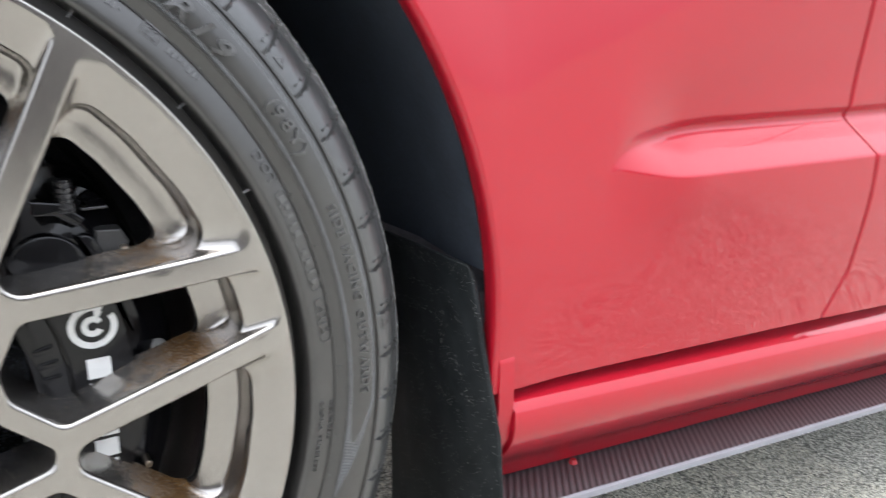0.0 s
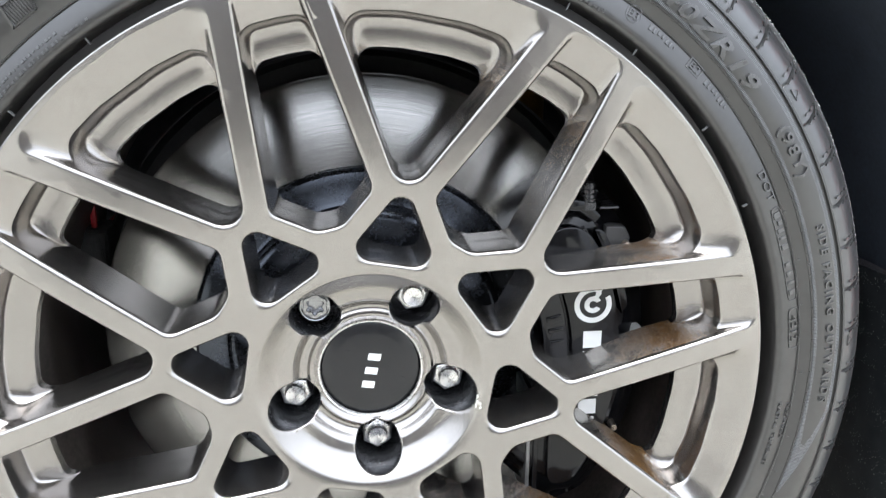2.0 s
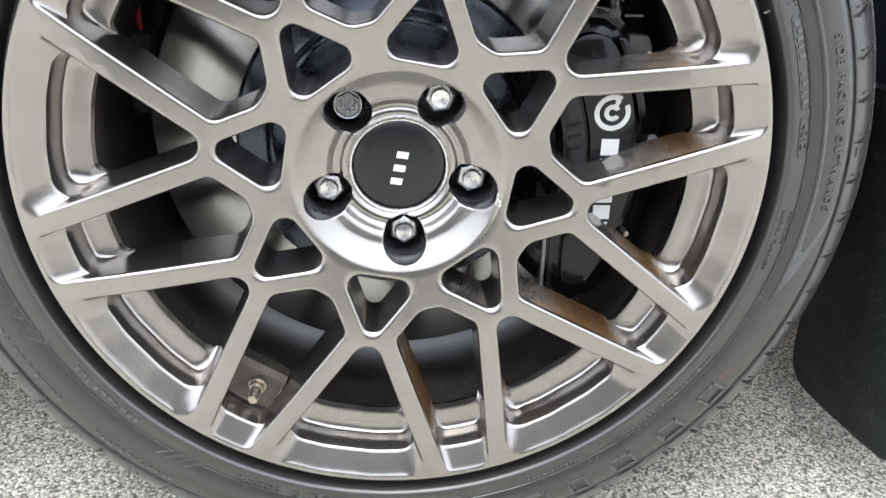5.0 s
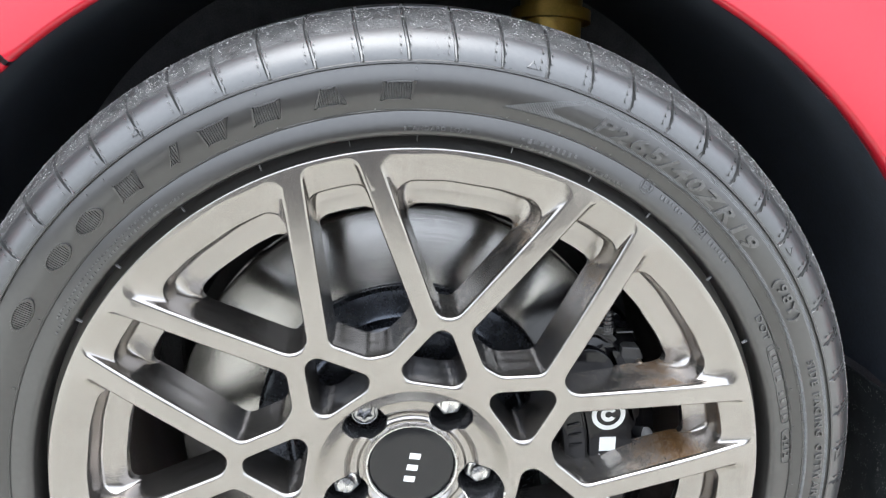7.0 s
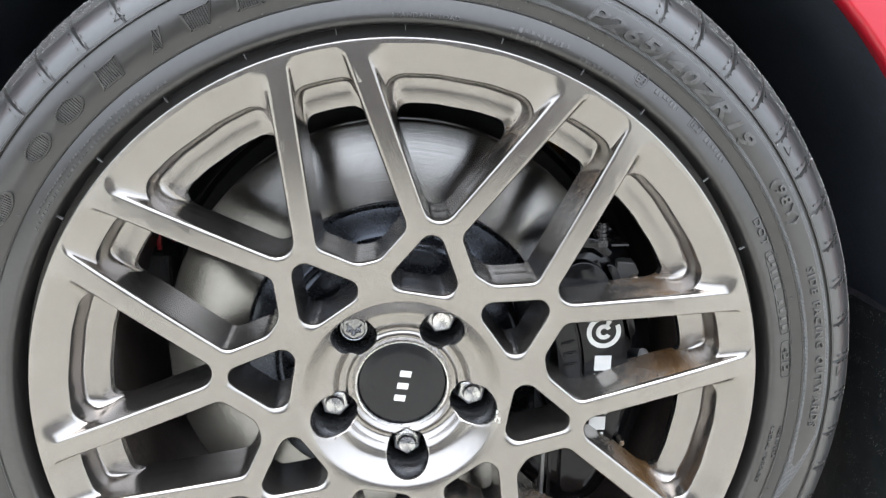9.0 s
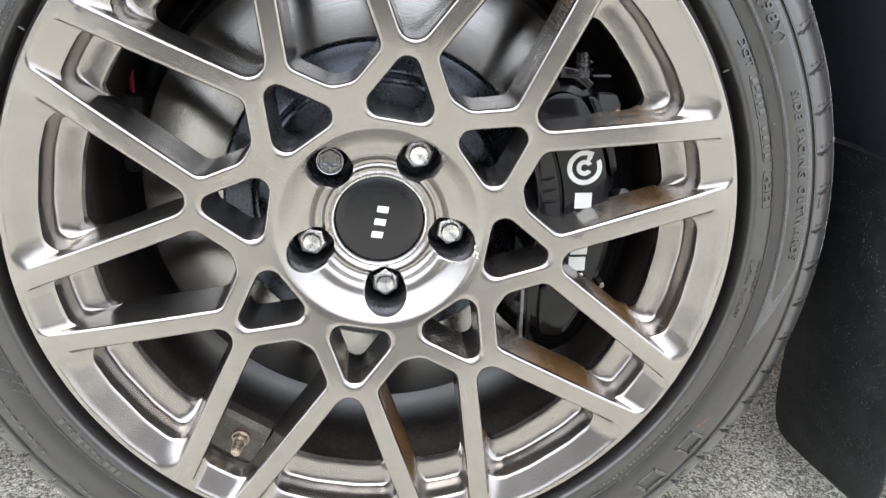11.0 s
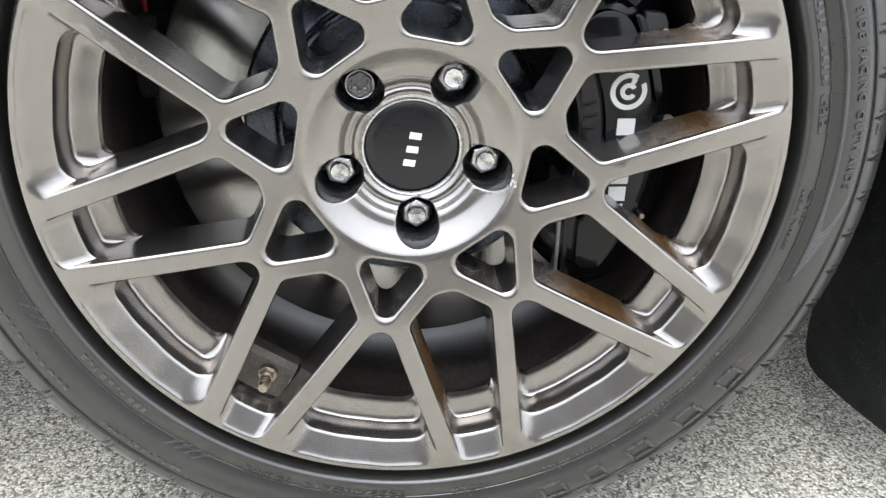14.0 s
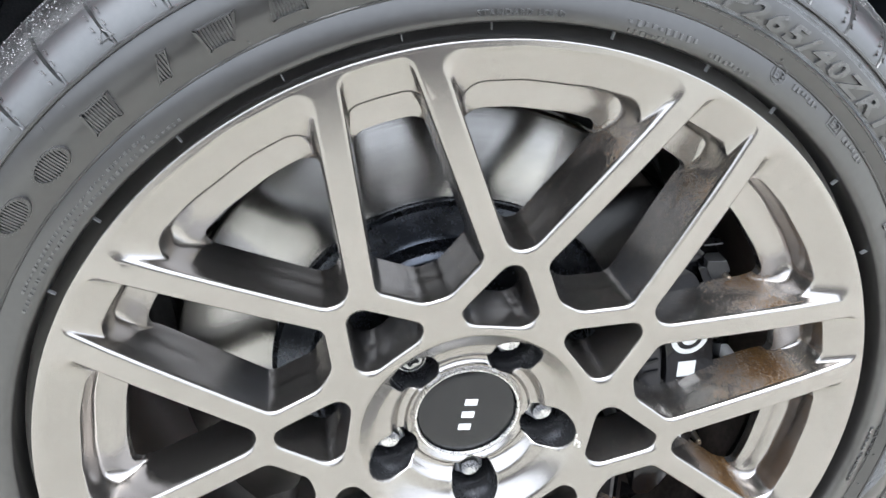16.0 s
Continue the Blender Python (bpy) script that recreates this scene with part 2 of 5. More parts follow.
def red_paint():
    m, n, l, b = material("red_car_paint")
    co = n.new("ShaderNodeTexCoord")
    t, f = node(n, "ShaderNodeTexNoise", Scale=2.0, Detail=3.0), node(n, "ShaderNodeTexNoise", Scale=2500.0)
    for q in (t, f):
        l.new(co.outputs["Object"], q.inputs["Vector"])
    r = ramp(n, [(0.3, (0.34, 0.006, 0.017)), (0.7, (0.38, 0.008, 0.020))])
    l.new(t.outputs[0], r.inputs[0])
    l.new(r.outputs[0], b.inputs["Base Color"])
    rg = node(n, "ShaderNodeMapRange", To_Min=0.30, To_Max=0.42)
    l.new(f.outputs[0], rg.inputs[0])
    l.new(rg.outputs[0], b.inputs["Roughness"])
    b.inputs["Coat Weight"].default_value, b.inputs["Coat Roughness"].default_value = 1.0, 0.006
    b.inputs["Specular IOR Level"].default_value = 0.15
    bp = node(n, "ShaderNodeBump", Strength=0.015, Distance=0.0003)
    ripple = node(n, "ShaderNodeTexNoise", Scale=260.0)
    b.inputs["Coat IOR"].default_value = 1.46
    l.new(co.outputs["Object"], ripple.inputs["Vector"])
    l.new(ripple.outputs[0], bp.inputs["Height"])
    l.new(bp.outputs[0], b.inputs["Coat Normal"])
    return m


def carbon():
    """Diagonal ribs of a dark woven composite under lacquer."""
    m, n, l, b = material("carbon_weave")
    co = n.new("ShaderNodeTexCoord")
    wave = node(n, "ShaderNodeTexWave", Scale=56.0, Distortion=0.4)
    wave.wave_type, wave.bands_direction = "BANDS", "X"
    turn = n.new("ShaderNodeMapping")
    turn.inputs["Rotation"].default_value = (0, 0, radians(34))
    l.new(co.outputs["Object"], turn.inputs[0])
    l.new(turn.outputs[0], wave.inputs["Vector"])
    r = ramp(n, [(0.35, (0.026, 0.022, 0.024)), (0.65, (0.085, 0.072, 0.078))])
    l.new(wave.outputs["Fac"], r.inputs[0])
    l.new(r.outputs[0], b.inputs["Base Color"])
    b.inputs["Roughness"].default_value, b.inputs["Coat Weight"].default_value = 0.42, 0.3
    bp = node(n, "ShaderNodeBump", Strength=0.4, Distance=0.001)
    l.new(wave.outputs["Fac"], bp.inputs["Height"])
    l.new(bp.outputs[0], b.inputs["Normal"])
    return m


def flap_plastic():
    """Black sheet plastic with fine dried splashes and scuffs."""
    m, n, l, b = material("flap_plastic")
    co = n.new("ShaderNodeTexCoord")
    where, film = node(n, "ShaderNodeTexNoise", Scale=9.0, Detail=4.0), node(n, "ShaderNodeTexNoise", Scale=45.0, Detail=5.0)
    for t in (where, film):
        l.new(co.outputs["Object"], t.inputs["Vector"])
    few = ramp(n, [(0.34, grey(0.3)), (0.60, grey(1.0))])
    l.new(where.outputs[0], few.inputs[0])
    last = None
    # splashes of three sizes
    for scale, size, share in ((110.0, 0.14, 0.91), (260.0, 0.20, 0.83), (600.0, 0.32, 0.79)):
        spots = node(n, "ShaderNodeTexVoronoi", Scale=scale)
        l.new(co.outputs["Object"], spots.inputs["Vector"])
        dot = ramp(n, [(size * 0.6, grey(1.0)), (size, grey(0.0))])
        l.new(spots.outputs["Distance"], dot.inputs[0])
        sepc, sel, both = n.new("ShaderNodeSeparateColor"), node(n, "ShaderNodeMapRange", From_Min=share, From_Max=share + 0.16), n.new("ShaderNodeMath")
        l.new(spots.outputs["Color"], sepc.inputs[0])
        l.new(sepc.outputs[0], sel.inputs[0])
        both.operation = "MULTIPLY"
        l.new(dot.outputs[0], both.inputs[0])
        l.new(sel.outputs[0], both.inputs[1])
        if last is None:
            last = both.outputs[0]
        else:
            more = n.new("ShaderNodeMath")
            more.operation = "MAXIMUM"
            l.new(last, more.inputs[0])
            l.new(both.outputs[0], more.inputs[1])
            last = more.outputs[0]
    m2 = n.new("ShaderNodeMath")
    m2.operation = "MULTIPLY"
    l.new(last, m2.inputs[0])
    l.new(few.outputs[0], m2.inputs[1])
    base = ramp(n, [(0.35, (0.009, 0.0104, 0.0112)), (0.75, (0.019, 0.0215, 0.0228))])
    l.new(film.outputs[0], base.inputs[0])
    mix = n.new("ShaderNodeMix")
    mix.data_type = "RGBA"
    mix.inputs["B"].default_value = (0.22, 0.22, 0.21, 1)
    l.new(m2.outputs[0], mix.inputs["Factor"])
    l.new(base.outputs[0], mix.inputs["A"])
    l.new(mix.outputs["Result"], b.inputs["Base Color"])
    b.inputs["Roughness"].default_value = 0.55
    b.inputs["Specular IOR Level"].default_value = 0.18
    return m


def asphalt():
    """Aged asphalt: pale worn stones of a few millimetres in a darker binder."""
    m, n, l, b = material("worn_asphalt")
    co = n.new("ShaderNodeTexCoord")
    stone, small, patch, fine = node(n, "ShaderNodeTexVoronoi", Scale=300.0), node(n, "ShaderNodeTexVoronoi", Scale=620.0), node(n, "ShaderNodeTexNoise", Scale=3.5, Detail=4.0), node(n, "ShaderNodeTexNoise", Scale=700.0, Detail=3.0)
    for t in (stone, small, patch, fine):
        l.new(co.outputs["Object"], t.inputs["Vector"])
    sepc = n.new("ShaderNodeSeparateColor")
    l.new(stone.outputs["Color"], sepc.inputs[0])
    tone = ramp(n, [(0.0, (0.30, 0.287, 0.24)), (0.45, (0.68, 0.657, 0.562)), (1.0, (0.93, 0.90, 0.79))])
    l.new(sepc.outputs[0], tone.inputs[0])
    gap = ramp(n, [(0.40, grey(1.0)), (0.75, grey(0.30))])
    l.new(stone.outputs["Distance"], gap.inputs[0])
    gap2 = ramp(n, [(0.4, grey(1.05)), (0.8, grey(0.55))])
    l.new(small.outputs["Distance"], gap2.inputs[0])
    cloud = ramp(n, [(0.3, grey(0.85)), (0.7, grey(1.08))])
    l.new(patch.outputs[0], cloud.inputs[0])
    grain = ramp(n, [(0.3, grey(0.7)), (0.7, grey(1.25))])
    l.new(fine.outputs[0], grain.inputs[0])
    last = tone.outputs[0]
    for g in (gap, gap2, cloud, grain):
        mul = n.new("ShaderNodeMix")
        mul.data_type, mul.blend_type = "RGBA", "MULTIPLY"
        mul.inputs["Factor"].default_value = 1.0
        l.new(last, mul.inputs["A"])
        l.new(g.outputs[0], mul.inputs["B"])
        last = mul.outputs["Result"]
    l.new(last, b.inputs["Base Color"])
    b.inputs["Roughness"].default_value = 0.8
    bp = node(n, "ShaderNodeBump", Strength=0.7, Distance=0.0015)
    bp.invert = True
    l.new(stone.outputs["Distance"], bp.inputs["Height"])
    l.new(bp.outputs[0], b.inputs["Normal"])
    return m


def chip_stone():
    m, n, l, b = material("chip_stone")
    geo, co = n.new("ShaderNodeNewGeometry"), n.new("ShaderNodeTexCoord")
    tone = ramp(n, [(0.0, (0.14, 0.132, 0.110)), (0.25, (0.40, 0.380, 0.312)), (0.5, (0.56, 0.533, 0.445)), (1.0, (0.76, 0.728, 0.620))])
    l.new(geo.outputs["Random Per Island"], tone.inputs[0])
    t = node(n, "ShaderNodeTexNoise", Scale=800.0, Detail=3.0)
    l.new(co.outputs["Object"], t.inputs["Vector"])
    g = ramp(n, [(0.3, grey(0.75)), (0.7, grey(1.2))])
    l.new(t.outputs[0], g.inputs[0])
    mul = n.new("ShaderNodeMix")
    mul.data_type, mul.blend_type = "RGBA", "MULTIPLY"
    mul.inputs["Factor"].default_value = 1.0
    l.new(tone.outputs[0], mul.inputs["A"])
    l.new(g.outputs[0], mul.inputs["B"])
    l.new(mul.outputs["Result"], b.inputs["Base Color"])
    b.inputs["Roughness"].default_value = 0.75
    return m


ZC = 0.334  # height of the axle
WALL, DISC, RED, CARBON, FLAP, ASPHALT, STONE = rusted_wall(), brushed_disc(), red_paint(), carbon(), flap_plastic(), asphalt(), chip_stone()


# ---- mesh helpers ----
def mesh_of(name, verts, faces, mats, slots=None, sharp=35):
    me = bpy.data.meshes.new(name)
    me.from_pydata([tuple(v) for v in verts], [], faces)
    for m in mats if isinstance(mats, (list, tuple)) else [mats]:
        me.materials.append(m)
    if slots is not None:
        me.polygons.foreach_set("material_index", slots)
    me.polygons.foreach_set("use_smooth", [True] * len(me.polygons))
    me.set_sharp_from_angle(angle=radians(sharp))
    me.update()
    return me


def part(name, me, parent, label=""):
    ob = new(name, me)
    ob.parent = parent
    return tagged(ob, label)


def bm_mesh(name, bm, mats, sharp=35):
    bmesh.ops.recalc_face_normals(bm, faces=bm.faces)
    me = bpy.data.meshes.new(name)
    bm.to_mesh(me)
    bm.free()
    for m in mats if isinstance(mats, (list, tuple)) else [mats]:
        me.materials.append(m)
    me.polygons.foreach_set("use_smooth", [True] * len(me.polygons))
    me.set_sharp_from_angle(angle=radians(sharp))
    return me


def revolve(name, profile, mats, n=192, sharp=35, closed=False, cx=0.0, cz=None, a0=0.0, a1=360.0):
    """A profile of (radius, y) turned round the axle."""
    cz = ZC if cz is None else cz
    full = a1 - a0 >= 360
    cols = n if full else n + 1
    verts, faces, k = [], [], len(profile)
    for i in range(cols):
        a = radians(a0 + (a1 - a0) * i / n)
        verts += [(cx + r * math.cos(a), y, cz + r * math.sin(a)) for r, y in profile]
    for i in range(n):
        j = (i + 1) % cols
        for q in range(k if closed else k - 1):
            q2 = (q + 1) % k
            faces.append((i * k + q, i * k + q2, j * k + q2, j * k + q))
    return mesh_of(name, verts, faces, mats, sharp=sharp)


def box(bm, x0, x1, y0, y1, z0, z1, bevel=0.0):
    made = bmesh.ops.create_cube(bm, size=1.0, matrix=Matrix.LocRotScale(((x0 + x1) / 2, (y0 + y1) / 2, (z0 + z1) / 2), None, (x1 - x0, y1 - y0, z1 - z0)))["verts"]
    if bevel:
        edges = list({e for v in made for e in v.link_edges})
        bmesh.ops.bevel(bm, geom=edges, offset=bevel, segments=2, affect="EDGES", profile=0.5)


def rod(bm, a, b, r, n=20, r2=None):
    a, b = Vector(a), Vector(b)
    m = Matrix.Translation((a + b) / 2) @ (b - a).to_track_quat("Z", "Y").to_matrix().to_4x4()
    bmesh.ops.create_cone(bm, cap_ends=True, segments=n, radius1=r, radius2=r if r2 is None else r2, depth=(b - a).length, matrix=m)


def smooth(a, b, x):
    t = min(1.0, max(0.0, (x - a) / (b - a)))
    return t * t * (3 - 2 * t)


def table(rows, x):
    """Linear steps through rows of (x, value)."""
    for (xa, va), (xb, vb) in zip(rows, rows[1:]):
        if x <= xb:
            return va + (vb - va) * max(0.0, (x - xa) / (xb - xa))
    return rows[-1][1]


# ---- ground: one sheet to the horizon, fine relief where it is seen close by ----
def ground_lines(near0, near1, step, far):
    xs = list(np.arange(near0, near1 + step / 2, step))
    grow = step
    lo, hi = near0, near1
    while hi < far:
        grow *= 1.6
        hi, lo = hi + grow, lo - grow
        xs.append(hi)
        xs.insert(0, lo)
    return xs


def make_ground():
    xs, ys = ground_lines(-0.6, 1.2, 0.006, 900), ground_lines(-0.35, 0.75, 0.006, 900)
    verts = []
    for y in ys:
        for x in xs:
            near = -0.6 <= x <= 1.2 and -0.35 <= y <= 0.75
            h = 0.0
            if near:
                h = 0.0012 * noise.noise((x * 140, y * 140, 0)) + 0.0010 * noise.noise((x * 18, y * 18, 3)) - 0.001
            verts.append((x, y, h))
    w = len(xs)
    faces = [(j * w + i, j * w + i + 1, (j + 1) * w + i + 1, (j + 1) * w + i) for j in range(len(ys) - 1) for i in range(w - 1)]
    return tagged(new("ground", mesh_of("ground", verts, faces, ASPHALT, sharp=180)), "pale grey worn asphalt with exposed small stones", "ground", kind="structure")


make_ground()


def make_chips(count=100000):
    """Stones of the asphalt's top course, half sunk into it."""
    rng = np.random.default_rng(7)
    base = np.array([(1, 0, 0), (0, 1, 0), (-1, 0, 0), (0, -1, 0), (0, 0, 1), (0.1, 0.1, -1)], float)
    tris = np.array([(0, 1, 4), (1, 2, 4), (2, 3, 4), (3, 0, 4), (1, 0, 5), (2, 1, 5), (3, 2, 5), (0, 3, 5)])
    r = 0.0008 + 0.0017 * rng.random(count) ** 2
    size = np.stack([r * rng.uniform(0.7, 1.5, count), r * rng.uniform(0.7, 1.5, count), r * rng.uniform(0.4, 0.8, count)], 1)
    p = base * rng.uniform(0.7, 1.25, (count, 6, 3)) * size[:, None, :]
    a = rng.uniform(0, 2 * math.pi, count)
    c, s = np.cos(a)[:, None], np.sin(a)[:, None]
    x, y = rng.uniform(-0.5, 1.0, count)[:, None], rng.uniform(-0.2, 0.42, count)[:, None]
    p = np.stack([p[..., 0] * c - p[..., 1] * s + x, p[..., 0] * s + p[..., 1] * c + y, p[..., 2] - 0.0006], -1)
    faces = (tris[None] + 6 * np.arange(count)[:, None, None]).reshape(-1, 3)
    me = bpy.data.meshes.new("asphalt_chips")
    me.from_pydata(p.reshape(-1, 3), [], faces)
    me.materials.append(STONE)
    return tagged(new("asphalt_chips", me), "grey and cream stone chips set in the asphalt", "gravel", kind="stuff")


make_chips()


def make_reflection_walls():
    """Unseen walls added behind the eye, near and far, darkening paint and metal reflections."""
    for x0, x1, y0, y1, top, words in ((-0.46, 0.42, -1.75, -1.35, 0.55, "unseen low dark block added to darken reflections"), (-40.0, 5.0, -11.5, -11.0, 2.5, "unseen long dark wall added to darken the mirrored horizon")):
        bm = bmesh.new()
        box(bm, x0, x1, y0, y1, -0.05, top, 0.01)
        tagged(new("reflection_wall", bm_mesh("reflection_wall", bm, REFLECTION_WALL)), words, "wall", kind="structure")


make_reflection_walls()


# ---- the car: body panels round the wheel ----
car = tagged(new("car"), "glossy red sports coupe with dark silver alloy wheel", "car")
ARCH_X, ARCH_R = 0.004, 0.402


def body_y(x, z):
    """How far out the side of the body lies, z from the axle's height."""
    y = -0.054 - 0.06 * max(0.0, x - 0.41) + 0.02 * max(0.0, -x - 0.2)
    y += 0.22 * (z - 0.10) ** 2
    # the crease: a ledge that grows out of the wing and runs on along the door
    run = min(1.0, max(0.0, (x - 0.502) / 0.115))
    low = 0.107 - 0.007 * smooth(0.502, 0.56, x)
    tall = 0.0285 * math.sqrt(run * (2 - run)) + 1e-5
    high = low + tall
    step = min(1.0, max(0.0, (high - z) / tall)) - 0.5
    fade = smooth(high + 0.15, high, z) if z > high else smooth(low - 0.16, low, z)
    grown = smooth(0.495, 0.58, x)
    # close to the ledge it grows fast, away from it slowly
    slow = smooth(0.42, 0.76, x)
    shelf = 0.030 * (slow + (grown - slow) * fade ** 4) * step * fade
    shelf -= 0.0045 * grown * smooth(high + 0.011, high + 0.003, z) * smooth(low, high, z)
    # the wing swells a little over the wheel arch
    swell = 0.006 * math.exp(-(((math.hypot(x - ARCH_X, z) - ARCH_R) / 0.05) ** 2))
    return y - shelf - swell


def seam_x(z):
    return table([(-0.08, 0.745), (-0.055, 0.757), (-0.009, 0.776), (0.05, 0.774), (0.132, 0.768), (0.226, 0.768), (0.5, 0.79)], z)


def make_wing(name, turns, label):
    verts, faces, rows = [], [], 190
    top, front = 0.50, -0.75
    cols = len(turns) - 1
    ds = [(k / (rows - 1)) ** 1.25 for k in range(rows)]
    for i in range(cols + 1):
        a = radians(turns[i])
        ax, az = ARCH_X + ARCH_R * math.cos(a), ARCH_R * math.sin(a)
        b = radians(turns[i] + 2.6 * (1 - (turns[i] + 6.6) / 194.6))
        dx, dz = math.cos(b), math.sin(b)
        best = min([d for d in ((top / dz if dz > 1e-4 else 9), (front / dx if dx < -1e-4 else 9)) if d > 0] + [9])
        ox, oz = dx * best, dz * best
        if dx > 0:
            lo, hi = 0.3, 1.2
            for _ in range(40):
                mid = (lo + hi) / 2
                if dx * mid < seam_x(dz * mid):
                    lo = mid
                else:
                    hi = mid
            if lo < best:
                ox, oz = dx * lo, dz * lo
        # the rolled lip of the arch, then the panel
        y0 = body_y(ax, az)
        ca, sa = math.cos(a), math.sin(a)
        for inset, deep in ((0.0015, 0.018), (0.0, 0.010), (-0.0006, 0.005), (0.0002, 0.002), (0.0016, 0.0006)):
            verts.append((ax + inset * ca, y0 + deep, ZC + az + inset * sa))
        for s in ds:
            x, z = ax + 0.003 * ca + (ox - ax - 0.003 * ca) * s, az + 0.003 * sa + (oz - az - 0.003 * sa) * s
            verts.append((x, body_y(x, z), ZC + z))
        # returned edge at the seam
        verts.append((ox + 0.0005, body_y(ox, oz) + 0.002, ZC + oz))
        verts.append((ox, body_y(ox, oz) + 0.012, ZC + oz))
    k = rows + 7
    faces = [(i * k + j, i * k + j + 1, (i + 1) * k + j + 1, (i + 1) * k + j) for i in range(cols) for j in range(k - 1)]
    return part(name, mesh_of(name, verts, faces, RED, sharp=60), car, label)


make_wing("front_wing", [-6.6 + 34 * i / 260 for i in range(260)] + [27.4 + 101.3 * i / 110 for i in range(111)], "glossy red front wing with a rolled wheel arch lip")
make_wing("front_bumper", [129.2 + 58.8 * i / 60 for i in range(61)], "glossy red end of the front bumper")


def make_door():
    verts, faces, rows, cols = [], [], 220, 110
    for j in range(rows + 1):
        z = -0.0535 + (0.50 + 0.0535) * j / rows
        x0 = seam_x(z) + 0.004
        drop = 1 - j / rows
        verts.append((x0, body_y(x0, z) + 0.012, ZC + z))
        verts.append((x0 - 0.0003, body_y(x0, z) + 0.002, ZC + z))
        for i in range(cols + 1):
            x = x0 + 0.0012 + (1.6 - x0) * (i / cols) ** 1.4
            zz = z - 0.03 * (x - x0) * drop
            verts.append((x, body_y(x, zz), ZC + zz))
    k = cols + 3
    faces = [(j * k + i, j * k + i + 1, (j + 1) * k + i + 1, (j + 1) * k + i) for j in range(rows) for i in range(k - 1)]
    return part("door", mesh_of("door", verts, faces, RED, sharp=60), car, "glossy red door with a moulded crease")


make_door()


def swept(name, profile, x0, x1, mats, n=60, sharp=40):
    """A profile of (y, z) swept rearwards along the sill, which spreads outwards and sinks a little."""
    verts, faces, k = [], [], len(profile)
    for i in range(n + 1):
        x = x0 + (x1 - x0) * i / n
        for y, z in profile:
            verts.append((x, y - 0.06 * (x - 0.42), ZC + z - 0.030 * (x - 0.42)))
    faces = [(i * k + j, i * k + j + 1, (i + 1) * k + j + 1, (i + 1) * k + j) for i in range(n) for j in range(k - 1)]
    faces += [tuple(range(k)), tuple(range(n * k + k - 1, n * k - 1, -1))]
    return mesh_of(name, verts, faces, mats, sharp=sharp)


part("sill", swept("sill", [(0.02, -0.0550), (-0.0520, -0.0570), (-0.0538, -0.0578), (-0.0588, -0.0634), (-0.0594, -0.0648), (-0.0596, -0.0740), (-0.0590, -0.0810), (-0.0566, -0.0890), (-0.0512, -0.0985), (-0.0430, -0.1085), (-0.0335, -0.1180), (-0.0240, -0.1270), (-0.0165, -0.1360), (-0.0120, -0.1470), (0.02, -0.150)], 0.4232, 1.6, RED, sharp=24), car, "glossy red sill panel below the door")
part("sill_corner", swept("sill_corner", [(0.02, -0.010), (-0.0520, -0.0150), (-0.0552, -0.0172), (-0.0575, -0.0205), (-0.0582, -0.0240), (-0.0580, -0.060), (-0.0530, -0.088), (-0.040, -0.110), (-0.012, -0.144), (0.02, -0.148)], 0.4100, 0.4222, RED), car, "small red end piece of the sill")
blade = part("side_splitter", swept("side_splitter", [(0.03, -0.1490), (-0.056, -0.1500), (-0.056, -0.1565), (0.03, -0.1565)], 0.418, 1.6, CARBON), car, "dark woven carbon side splitter under the sill")
part("splitter_edge", swept("splitter_edge", [(-0.0562, -0.1490), (-0.0585, -0.1500), (-0.0590, -0.1550), (-0.0562, -0.1570)], 0.418, 1.6, EDGE_GREY), blade, "pale grey edge of the splitter")


def make_screw(x, y, z, r):
    bm = bmesh.new()
    rod(bm, (x, y, z), (x, y, z + 0.004), r, 16, r * 0.6)
    part("screw", bm_mesh("screw", bm, RED_PART), blade, "small red screw head")


make_screw(0.5137, -0.0225, ZC - 0.1530, 0.0042)

# wheel housing: the dark liner, its inner wall and the floor of the car
LINER_PROFILE = [(0.404, -0.040), (0.4035, 0.0), (0.408, 0.06), (0.402, 0.14), (0.405, 0.22), (0.400, 0.30)]
part("wheel_arch_liner", revolve("wheel_arch_liner", LINER_PROFILE, LINER, n=120, a0=6, a1=196, cx=ARCH_X), car, "matt black plastic wheel arch liner")
bm = bmesh.new()
box(bm, -0.75, 1.6, 0.30, 0.34, ZC - 0.16, ZC + 0.55)
part("inner_wing", bm_mesh("inner_wing", bm, UNDER), car, "black inner wing behind the wheel")
bm = bmesh.new()
box(bm, 0.425, 1.6, 0.03, 1.75, ZC - 0.148, ZC - 0.12, 0.004)
part("floor_pan", bm_mesh("floor_pan", bm, UNDER), car, "black underside of the car")
bm = bmesh.new()
box(bm, -0.9, -0.42, 0.03, 1.75, ZC - 0.148, ZC - 0.12, 0.004)
part("front_undertray", bm_mesh("front_undertray", bm, UNDER), car, "black tray under the nose")
bm = bmesh.new()
box(bm, -0.75, 1.6, 0.02, 1.7, ZC + 0.50, ZC + 0.53, 0.004)
part("upper_body", bm_mesh("upper_body", bm, RED), car, "glossy red upper side of the wing and bonnet")


